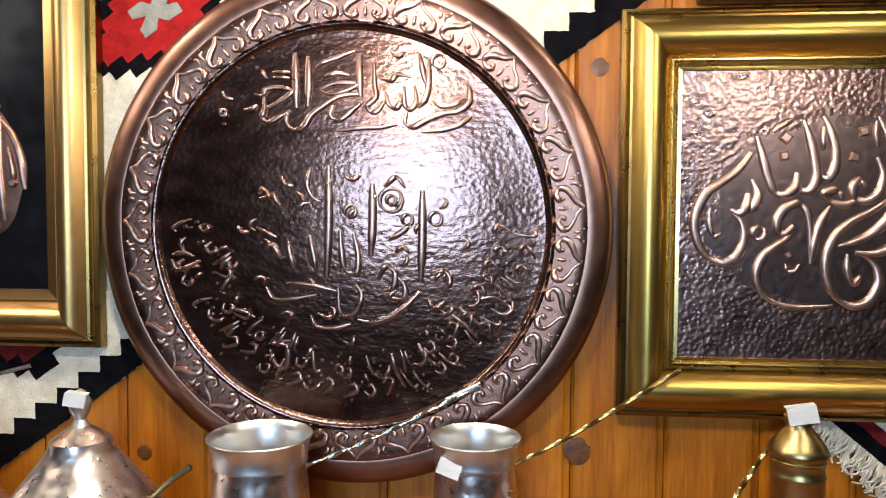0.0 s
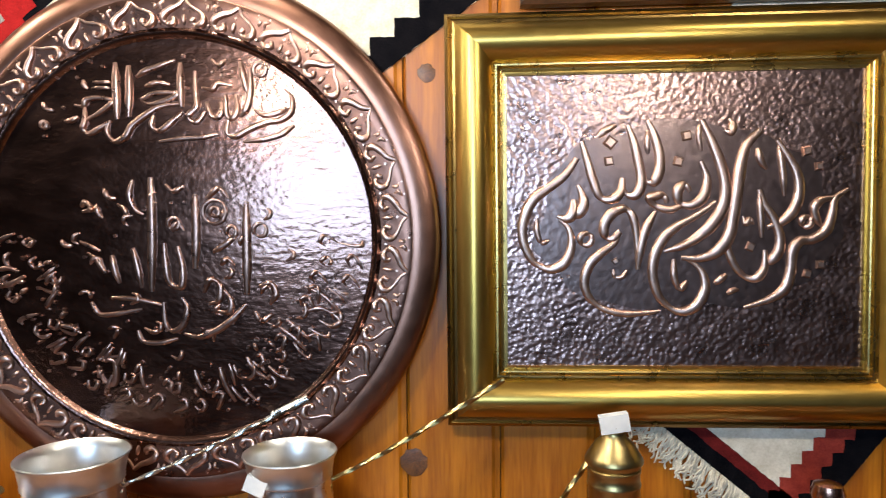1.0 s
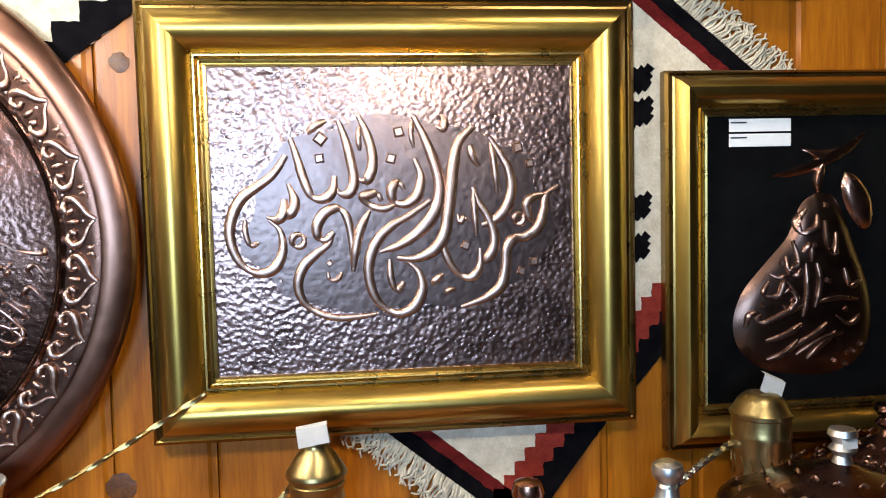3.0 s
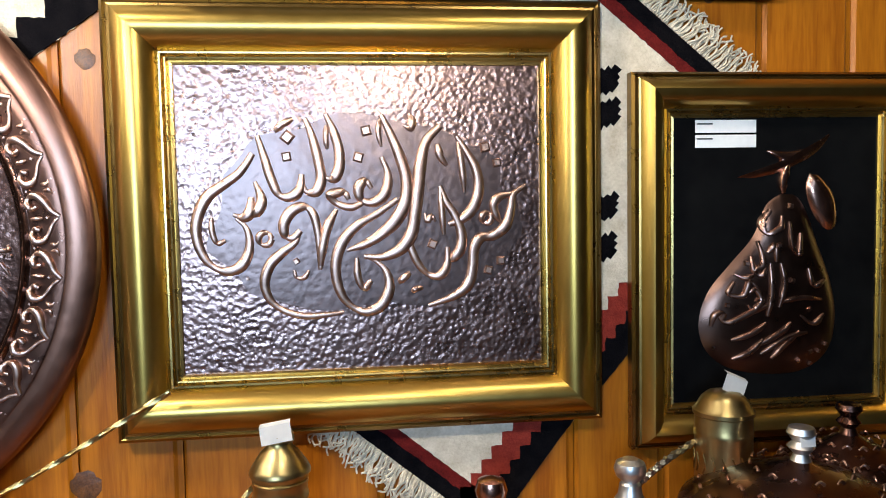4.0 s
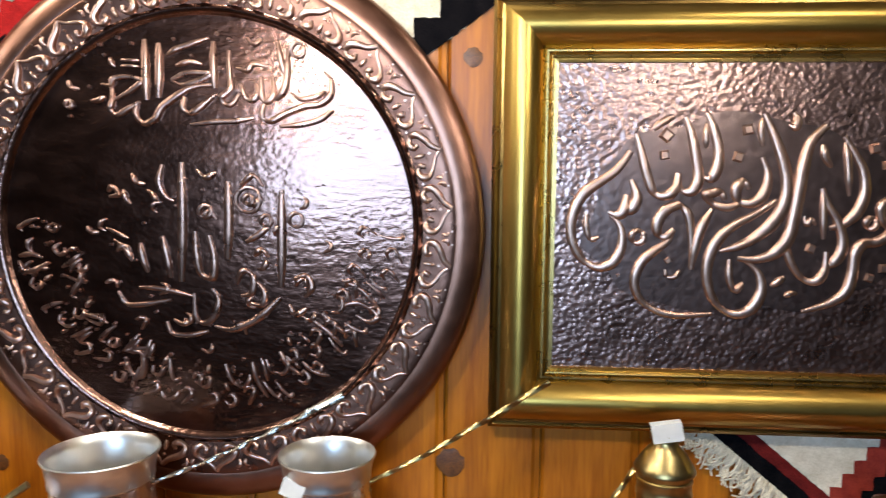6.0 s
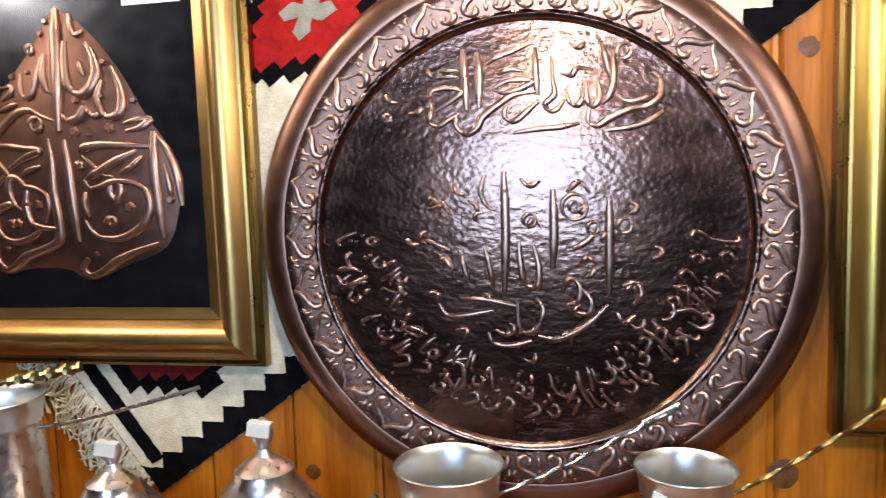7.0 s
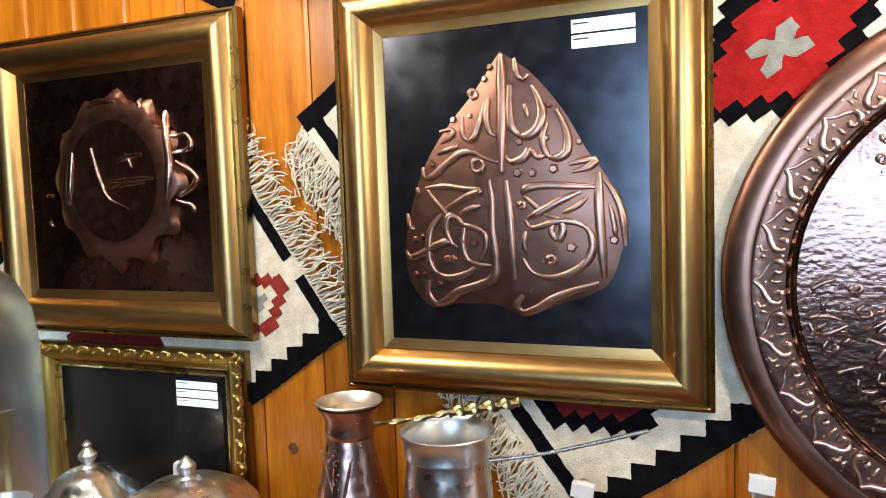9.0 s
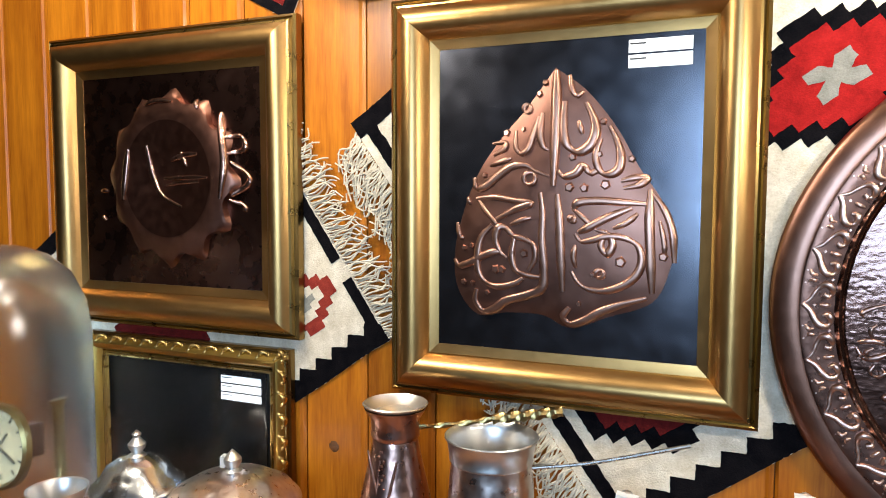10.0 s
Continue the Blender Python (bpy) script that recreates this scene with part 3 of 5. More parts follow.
def medal(x, z):
    """Height of the emblem over its plate: a swelling ring round a sunk bowl."""
    d = math.hypot((x - EC[0]) / 0.94, z - EC[1]) / ER
    if d > 1:
        return 0.0
    return 0.016 * math.sin(math.pi * min(1.0, (1 - d) / 0.62)) ** 0.7 if d > 0.69 else 0.016 - 0.010 * math.cos(math.pi * 0.5 * d / 0.69) ** 1.5


bm = bmesh.new()
rings = []
for i in range(17):
    f = 1 - i / 17
    ring = []
    for k in range(96):
        a = 2 * math.pi * k / 96
        point = abs(math.sin(6 * a + 0.3)) ** 1.6
        r = ER * f * (1 - 0.17 * point * f ** 6)
        x, z = EC[0] + 0.94 * r * math.cos(a), EC[1] + r * math.sin(a)
        ring.append(bm.verts.new((x, -medal(x, z) if i else 0.0, z)))
    rings.append(ring)
for a, b in zip(rings, rings[1:]):
    for k in range(96):
        j = (k + 1) % 96
        bm.faces.new((a[k], a[j], b[j], b[k]))
bm.faces.new(rings[-1])
# sunk bowl in darker copper: the dark room it mirrors is painted in
bowl = bmesh.new()
lip = []
for i in range(9):
    f = 0.64 * (1 - i / 9)
    lip.append([bowl.verts.new((EC[0] + 0.94 * ER * f * math.cos(k * math.pi / 24), -0.0008 - medal(EC[0] + 0.94 * ER * f * math.cos(k * math.pi / 24), EC[1] + ER * f * math.sin(k * math.pi / 24)), EC[1] + ER * f * math.sin(k * math.pi / 24))) for k in range(48)])
for a, b in zip(lip, lip[1:]):
    for k in range(48):
        bowl.faces.new((a[k], a[(k + 1) % 48], b[(k + 1) % 48], b[k]))
bowl.faces.new(lip[-1])
lettering(sq, bowl, mat("dark_reflection_copper", (0.085, 0.036, 0.025), (0.19, 0.085, 0.060), 0.36, 1, 9, bump=0.08, bscale=40, lo=0.15, hi=0.85), name="bowl", label="sunk centre of the emblem, its dark reflection put into the colour")
lettering(sq, bm, mat("emblem_copper", (0.13, 0.056, 0.039), (0.31, 0.145, 0.102), 0.38, 1, 9, bump=0.10, bscale=40, lo=0.15, hi=0.85), name="emblem", label="swelling scalloped copper emblem")
bm = []
pen(bm, M, 0.0056, 0.005, (200, 292), (196, 340), (192, 388))
pen(bm, M, 0.0056, 0.005, (231, 285), (240, 340), (256, 378), (292, 398))
pen(bm, M, 0.0050, 0.005, (258, 346), (300, 343), (338, 342))
pen(bm, M, 0.0050, 0.005, (272, 312), (295, 302), (320, 299))
pen(bm, M, 0.0046, 0.005, (290, 296), (299, 322))
pen(bm, M, 0.0040, 0.004, (262, 358), (290, 352), (322, 350))
pen(bm, M, 0.0056, 0.005, (352, 222), (358, 262), (364, 320), (358, 380))
pen(bm, M, 0.0050, 0.005, (362, 268), (384, 266), (390, 288), (368, 298))
pen(bm, M, 0.0050, 0.005, (372, 312), (398, 345), (374, 374))
pen(bm, M, 0.0050, 0.005, (370, 382), (388, 392), (392, 404))
pen(bm, M, 0.0050, 0.005, (228, 208), (248, 200), (276, 202))
pen(bm, M, 0.0046, 0.005, (314, 200), (319, 216))
pen(bm, M, 0.0046, 0.005, (136, 372), (150, 372))
pen(bm, M, 0.0046, 0.005, (140, 420), (146, 430))
lettering(sq, bm, COPPER_B, y=-0.0066, over=medal)

# pear relief
pf = picture("framed_pear", 0.758, 1.122, 1.222, 1.667, 0.0535, "copper pear relief on a black plate in a gold frame", BLACKP, "matt black plate", k=0.9, glass=False)
M = quad_map((1165, 228), (1512, 226), (1518, 700), (1168, 703), -0.1265, 0.1265, 0.056, 0.390)
bm = bmesh.new()
pear_line = [M(q) for q in ((1348, 352), (1322, 372), (1300, 425), (1262, 470), (1222, 520), (1207, 575), (1222, 622), (1262, 652), (1325, 664), (1390, 660), (1436, 628), (1450, 570), (1440, 505), (1415, 440), (1395, 385), (1375, 356))]
dome(bm, pear_line, 0.014, 8, 0.5)
lettering(pf, bm, mat("pear_copper", (0.10, 0.055, 0.042), (0.21, 0.125, 0.098), 0.31, 1, 8, bump=0.06, bscale=60, lo=0.15, hi=0.85), name="pear", label="swelling dark copper pear")
bm = bmesh.new()
dome(bm, [M(q) for q in ((1398, 318), (1420, 326), (1444, 360), (1448, 405), (1430, 415), (1404, 385), (1392, 345))], 0.008, 5)
lettering(pf, bm, COPPER_B, name="leaf", label="copper leaf")
bm = bmesh.new()
dome(bm, [M(q) for q in ((1270, 325), (1310, 310), (1344, 297), (1322, 279), (1362, 280), (1400, 271), (1434, 251), (1412, 281), (1375, 304), (1340, 318), (1300, 326))], 0.005, 4)
lettering(pf, bm, COPPER_B, name="leaf", label="long forked copper leaf")
bm = bmesh.new()
pen(bm, M, 0.005, 0.006, (1352, 352), (1350, 330), (1358, 304))
lettering(pf, bm, COPPER_B, name="stalk", label="copper stalk")
bm = []
W, H = 0.0034, 0.0040
pen(bm, M, W, H, (1326, 380), (1312, 400), (1318, 420), (1340, 410), (1344, 390))
pen(bm, M, W, H, (1304, 432), (1310, 470), (1296, 482), (1310, 492))
pen(bm, M, W, H, (1356, 400), (1360, 440), (1372, 455), (1376, 420))
pen(bm, M, W, H, (1262, 500), (1252, 520), (1276, 524), (1288, 500), (1306, 520))
pen(bm, M, W, H, (1230, 548), (1250, 570), (1290, 552), (1322, 540))
pen(bm, M, W, H, (1322, 470), (1324, 520), (1318, 560))
pen(bm, M, W, H, (1340, 536), (1376, 530), (1416, 534))
pen(bm, M, W, H, (1258, 600), (1290, 590), (1316, 572))
pen(bm, M, W, H, (1262, 634), (1290, 622), (1312, 600))
pen(bm, M, W, H, (1330, 634), (1350, 610), (1376, 588))
pen(bm, M, W, H, (1300, 612), (1340, 590), (1360, 572))
pen(bm, M, W, H, (1376, 560), (1400, 575), (1420, 560))
pen(bm, M, W, H, (1390, 480), (1400, 510), (1424, 500))
pen(bm, M, W, H, (1318, 452), (1330, 440), (1332, 468))
pen(bm, M, W, H, (1292, 458), (1294, 482), (1306, 490), (1314, 478))
pen(bm, M, W, H, (1264, 488), (1278, 494), (1294, 490))
pen(bm, M, W, H, (1284, 520), (1296, 514), (1306, 532), (1294, 548), (1284, 540))
pen(bm, M, W, H, (1224, 576), (1230, 556), (1244, 554), (1240, 566))
pen(bm, M, W, H, (1340, 470), (1346, 505), (1338, 545))
pen(bm, M, W, H, (1310, 626), (1336, 608), (1360, 596), (1390, 590))
for x, z, r in ((1360, 374, 8), (1336, 440, 8), (1284, 470, 8), (1360, 500, 8), (1392, 550, 7), (1400, 625, 7), (1415, 624, 6), (1428, 612, 6), (1380, 640, 6), (1402, 646, 6), (1250, 540, 7), (1300, 532, 7), (1410, 350, 7), (1424, 376, 7), (1432, 350, 5)):
    q = M((x, z))
    stud(bm, q[0], q[1], r * 0.0006, 0.004, x * 0.37)
lettering(pf, bm, COPPER_M, y=-0.0066, over=swelling(pear_line, 0.014))
price_label(pf, -0.102, -0.026, 0.356, 0.391, -0.0077, 2)

# carved small frame under the emblem
of = picture("carved_frame", -1.600, -1.160, 1.000, 1.372, 0.044, "small dark glazed picture in a carved gilt frame", BLACKP, "dark picture", y=0.786, k=0.8)
for side in ("top", "right", "left"):
    length = 0.44 if side == "top" else 0.372
    n = int(length / 0.017)
    for i in range(n):
        bm = bmesh.new()
        s = -1 if i % 2 else 1
        ridge(bm, [(-0.008, -0.004 * s), (-0.003, 0.004 * s), (0.004, 0.003 * s), (0.006, -0.002 * s)], 0.0024, 0.006, 3)
        c = part("carved_scroll", bm, GOLDLIP, of)
        d = (i + 0.5) * length / n
        c.matrix_local = {"top": pose(-0.22 + d, -0.018, 0.372 - 0.011), "right": pose(0.22 - 0.011, -0.018, d, 0, 90, 0), "left": pose(-0.22 + 0.011, -0.018, d, 0, 90, 0)}[side] @ Matrix.Scale(1.35, 4)
price_label(of, 0.078, 0.160, 0.275, 0.319, -0.0077, 3)

# dark frame hung above, of which the lower edge shows
DARKM = [("rail", DARKWOOD, ((0.0, 0.0), (0.0, 0.018), (0.010, 0.026), (0.045, 0.022), (0.055, 0.012), (0.070, 0.010), (0.070, 0.0)))]
picture("dark_frame", 0.262, 0.935, 1.753, 2.25, 0.06, "dark stained wooden picture frame hung high", BLACKP, "dark plate", y=0.783, glass=False, mould=DARKM)

# ---- the great copper tray ----
tray = thing("copper_tray", (-0.151, 0.781, 1.169), "large round chased copper tray hung on the wall", "tray")
C = 0.318
body_bm = lathe([(0, 0.0285), (0.05, 0.0281), (0.10, 0.0266), (0.15, 0.0240), (0.19, 0.0212), (0.225, 0.0184), (0.238, 0.0185), (0.2405, 0.0215), (0.243, 0.024), (0.2455, 0.0245), (0.248, 0.022), (0.250, 0.0215)], 96, "y")
t1 = part("well", body_bm, COPPER_T, tray, "dark hammered copper well")
t2 = part("flange", lathe([(0.250, 0.0215), (0.262, 0.0232), (0.276, 0.0248), (0.2850, 0.0256), (0.2865, 0.0250)], 96, "y"), COPPER_F, tray)
t3 = part("rim", lathe([(0.2865, 0.0250), (0.289, 0.0256), (0.297, 0.0250), (0.306, 0.0232), (0.313, 0.0202), (0.3165, 0.0172), (0.318, 0.013), (0.316, 0.012), (0.30, 0.004), (0.25, 0.001), (0.0, 0.001)], 96, "y", 0.004), COPPER_E, tray, "broad smooth reddish copper rim")
for o in (t1, t2, t3):
    o.location = (0, 0, C)
# hearts of scrollwork round the flange
bm = bmesh.new()
for s in (-1, 1):
    ridge(bm, [(s * u, v) for u, v in ((0.0, 0.0165), (0.007, 0.0085), (0.016, 0.0035), (0.0235, -0.003), (0.0235, -0.0105), (0.0165, -0.0140), (0.0105, -0.0105), (0.0125, -0.0050))], 0.0036, 0.0054, 4, 0.6)
    ridge(bm, [(s * 0.0275, 0.0030), (s * 0.0290, 0.0090), (s * 0.0235, 0.0125)], 0.0022, 0.0034, 3)
    stud(bm, s * 0.0255, 0.0150, 0.0019, 0.0026, 0.4)
ridge(bm, [(0.0, -0.0015), (0.0, -0.0075), (0.0, -0.0130)], 0.0022, 0.0030, 3)
stud(bm, 0.0, 0.0040, 0.0026, 0.0030)
stud(bm, 0.0302, -0.0130, 0.0024, 0.0028)
first = part("scroll", bm, COPPER_R, tray)
N = 27
for i in range(N):
    o = first if i == 0 else new("scroll", first.data)
    o.parent = tray
    a = 2 * math.pi * (i + 0.35) / N
    o.matrix_basis = pose(0.2665 * math.sin(a), -0.0232, C + 0.2665 * math.cos(a), 0, math.degrees(a), 0)
# inscriptions
M = quad_map((311, 75), (1001, 75), (1001, 765), (311, 765), -0.2435, 0.2435, C - 0.2435, C + 0.2435)


def S(q):
    """The drawing was made at another grid: shift its middle to the tray's middle."""
    return M((q[0] + 40, q[1] + 16))


bm = []
W, H = 0.0034, 0.0040
pen(bm, S, 0.0044, H, (522, 104), (524, 150), (526, 200))
pen(bm, S, 0.0044, H, (545, 110), (547, 150), (546, 197))
pen(bm, S, W, H, (450, 174), (466, 176), (472, 166), (495, 163), (518, 170), (500, 185), (474, 199))
pen(bm, S, W, H, (468, 178), (469, 200), (466, 215), (478, 223), (500, 212), (516, 203))
pen(bm, S, 0.0040, H, (512, 203), (508, 222), (522, 237), (541, 230), (552, 212), (575, 195), (602, 180), (640, 176))
pen(bm, S, W, H, (568, 168), (590, 158), (615, 157), (632, 160), (612, 170), (585, 176), (568, 170))
pen(bm, S, W, H, (590, 195), (586, 212), (600, 221), (622, 206), (641, 190))
pen(bm, S, W, H, (598, 239), (640, 234), (670, 233), (702, 228))
pen(bm, S, 0.0040, H, (635, 108), (636, 150), (638, 182))
pen(bm, S, W, H, (660, 122), (662, 160), (664, 182), (650, 196), (656, 207), (668, 205), (679, 190))
pen(bm, S, W, H, (680, 174), (687, 195), (698, 201), (707, 190), (704, 174))
pen(bm, S, W, H, (712, 163), (714, 194), (722, 203), (733, 190), (730, 162))
pen(bm, S, 0.0038, H, (737, 108), (744, 138), (750, 162))
pen(bm, S, 0.0038, H, (754, 118), (754, 160), (748, 186), (736, 200))
pen(bm, S, 0.0038, H, (717, 206), (715, 226), (728, 233), (750, 222), (780, 210), (805, 206), (822, 192), (823, 168), (811, 155))
pen(bm, S, W, H, (760, 188), (775, 198), (800, 194), (816, 186))
pen(bm, S, W, H, (742, 241), (775, 238), (805, 230), (827, 215))
pen(bm, S, W, H, (560, 130), (575, 120), (600, 112), (627, 103))
pen(bm, S, W, H, (575, 146), (596, 140), (618, 144))
pen(bm, S, W, H, (688, 103), (700, 113), (713, 105))
pen(bm, S, W, H, (672, 150), (690, 154), (700, 144), (724, 148))
pen(bm, S, 0.0026, H, (483, 136), (498, 137), (513, 137))
pen(bm, S, 0.0026, H, (483, 146), (498, 146), (513, 147))
pen(bm, S, W, H, (393, 168), (398, 179), (412, 182))
pen(bm, S, W, H, (432, 201), (445, 200), (457, 194))
pen(bm, S, W, H, (465, 132), (468, 142), (474, 147))


def circlet(x, z, r, w=0.0024):
    pen(bm, S, w, 0.0034, *[(x + r * math.cos(k * 0.9), z + r * math.sin(k * 0.9)) for k in range(8)], taper=0.9)


for x, z, r in ((770, 122, 11), (622, 376, 10), (768, 388, 11), (720, 390, 9), (692, 357, 8), (692, 357, 20), (395, 206, 6)):
    circlet(x, z, r)
for x, z in ((420, 127), (448, 112), (478, 101), (500, 110), (430, 178), (455, 128), (388, 115), (640, 96), (660, 105), (780, 165), (790, 180), (706, 130), (600, 130), (570, 104), (725, 125), (690, 125), (646, 150), (396, 225), (812, 176)):
    stud(bm, *S((x, z)), 0.0028, 0.0034, x * 0.3)
pen(bm, S, 0.0050, H, (583, 298), (584, 390), (580, 490))
pen(bm, S, 0.0050, H, (659, 328), (660, 390), (657, 452))
pen(bm, S, 0.0050, H, (745, 340), (745, 420), (743, 496))
pen(bm, S, 0.0040, H, (742, 512), (716, 538), (690, 556), (660, 567), (633, 562))
pen(bm, S, 0.0040, H, (604, 408), (606, 440), (612, 475), (632, 482), (635, 450), (627, 414))
pen(bm, S, W, H, (550, 416), (557, 450), (563, 484))
pen(bm, S, W, H, (512, 428), (516, 452), (524, 476))
pen(bm, S, W, H, (471, 508), (485, 528), (512, 529), (562, 520))
pen(bm, S, W, H, (508, 500), (550, 503), (597, 513))
pen(bm, S, W, H, (455, 404), (472, 412), (492, 421))
pen(bm, S, 0.0040, H, (468, 424), (486, 438), (499, 458))
pen(bm, S, W, H, (600, 508), (602, 545), (613, 557), (631, 548), (641, 520), (631, 500))
pen(bm, S, W, H, (552, 556), (561, 575), (590, 578), (622, 570))
pen(bm, S, W, H, (564, 552), (578, 559), (592, 556))
pen(bm, S, W, H, (670, 492), (682, 470), (698, 480), (696, 505), (678, 511))
pen(bm, S, W, H, (702, 486), (716, 505), (711, 526), (686, 521))
pen(bm, S, W, H, (764, 482), (784, 477), (793, 495), (781, 512))
pen(bm, S, W, H, (755, 524), (766, 541), (784, 529))
pen(bm, S, W, H, (460, 346), (468, 338), (478, 350), (462, 354))
pen(bm, S, W, H, (486, 342), (490, 356), (498, 366))
pen(bm, S, W, H, (501, 316), (508, 330), (522, 333))
pen(bm, S, W, H, (524, 342), (536, 350), (542, 364))
pen(bm, S, W, H, (552, 302), (546, 330), (556, 352), (570, 360))
pen(bm, S, W, H, (422, 402), (428, 411), (442, 412))
pen(bm, S, W, H, (608, 310), (622, 322), (640, 314))
pen(bm, S, W, H, (680, 334), (700, 318), (716, 336))
pen(bm, S, W, H, (688, 424), (708, 412), (724, 400))
pen(bm, S, W, H, (700, 446), (712, 436), (724, 448))
pen(bm, S, W, H, (410, 548), (432, 552), (450, 562))
pen(bm, S, W, H, (296, 462), (306, 478), (322, 478), (350, 464))
pen(bm, S, W, H, (298, 454), (320, 450), (340, 456))
pen(bm, S, W, H, (476, 618), (488, 646), (506, 648), (508, 612), (484, 606), (526, 600))
pen(bm, S, W, H, (840, 483), (872, 500), (901, 531))
pen(bm, S, W, H, (836, 526), (868, 521), (897, 540), (884, 551), (862, 540))
pen(bm, S, W, H, (794, 550), (820, 570), (840, 592))
pen(bm, S, W, H, (808, 538), (828, 556), (850, 576))
pen(bm, S, W, H, (738, 602), (752, 626), (775, 642))
pen(bm, S, W, H, (774, 618), (792, 634), (818, 642))
pen(bm, S, W, H, (692, 620), (700, 650), (716, 680))
for i in range(30):
    a = i * 2.399
    stud(bm, *S((630 + 170 * math.cos(a) * (0.5 + 0.5 * (i % 5) / 4), 450 + 110 * math.sin(a))), 0.0025, 0.0032, i)
for i in range(20):
    a, q = i * 2.399, 60 + 165 * math.sqrt((i + 0.5) / 20)
    cx, cz = 622 + q * math.cos(a), 458 + 0.62 * q * math.sin(a)
    b = random.uniform(0, 6.28)
    pen(bm, S, 0.0025, 0.0036, *[(cx + 13 * math.cos(b + t) * (1 - 0.1 * t), cz + 10 * math.sin(b + t)) for t in (0, 0.9, 1.8, 2.8 + 0.6 * (i % 3))])
# letters that follow the lower curve of the well
for i in range(58):
    a = radians(-178 + 176 * (i // 2) / 28 + random.uniform(-2, 2))
    reach = random.uniform(0.99, 1.05) if i % 2 else random.uniform(0.82, 0.90)
    cx, cz = 622 + 298 * math.cos(a) * reach, 400 - 284 * math.sin(a) * reach
    t = a + math.pi / 2 + random.uniform(-0.35, 0.35)
    ux, uz, vx, vz = math.cos(t), -math.sin(t), math.sin(t), math.cos(t)

    def L(p, q):
        p, q = 0.56 * p, 0.56 * q
        return (cx + p * ux + q * vx, cz + p * uz + q * vz)
    k = random.randrange(6)
    if k == 0:
        pen(bm, S, 0.0025, 0.0036, L(-6, -46), L(-4, -10), L(4, 18), L(18, 14))
    elif k == 1:
        pen(bm, S, 0.0025, 0.0036, L(-18, 4), L(-6, 24), L(14, 16), L(12, -6), L(-2, -6))
        pen(bm, S, 0.0025, 0.0036, L(6, -46), L(8, -20))
    elif k == 2:
        pen(bm, S, 0.0025, 0.0036, L(0, -48), L(2, -12), L(-2, 24))
        pen(bm, S, 0.0025, 0.0036, L(12, -40), L(16, -6), L(26, 10))
    elif k == 3:
        pen(bm, S, 0.0025, 0.0036, L(-18, -18), L(0, -28), L(14, -12), L(-4, 8), L(-22, 22))
    elif k == 4:
        pen(bm, S, 0.0025, 0.0036, L(-24, 6), L(-10, 20), L(10, 18), L(24, 2), L(26, -12))
    else:
        pen(bm, S, 0.0025, 0.0036, L(-14, -4), L(0, -16), L(12, 0), L(0, 14), L(-12, 6))
    for q in range(3):
        stud(bm, *S(L(random.uniform(-26, 26), random.uniform(-62, 44))), random.uniform(0.0018, 0.0032), 0.0036, i)
for nm, piece in bm:
    o = part(nm, piece, COPPER_M, tray, "raised chased lettering in rubbed copper")
    m = o.data
    for v in m.vertices:
        d = math.hypot(v.co.x, v.co.z - C)
        v.co.y -= 0.0180 + 0.0103 * max(0.0, 1 - (d / 0.225) ** 2)

# ---- woven rugs hung behind ----


def slab(poly, y0, y1):
    """A flat woven piece: an outline in (x, z) given depth."""
    bm = bmesh.new()
    a = [bm.verts.new((p[0], y0, p[1])) for p in poly]
    b = [bm.verts.new((p[0], y1, p[1])) for p in poly]
    bm.faces.new(a)
    bm.faces.new(b[::-1])
    bm.normal_update()
    for i in range(len(a)):
        j = (i + 1) % len(a)
        bm.faces.new((a[i], a[j], b[j], b[i]))
    bm.normal_update()
    bmesh.ops.triangulate(bm, faces=[f for f in bm.faces if len(f.verts) > 4], ngon_method="EAR_CLIP")
    return bm


def stepped_hexagon(cu, cv, ru, rv, n=5):
    """An outline with n steps on each slanted side."""
    q = []
    for i in range(n):
        q += [(ru * (1 - i / n), rv * (0.25 + 0.75 * i / n)), (ru * (1 - (i + 1) / n), rv * (0.25 + 0.75 * i / n))]
    right = q + [(-a, b) for a, b in q[::-1]]
    return [(cu + a, cv + b) for a, b in right] + [(cu + a, cv - b) for a, b in right[::-1]]


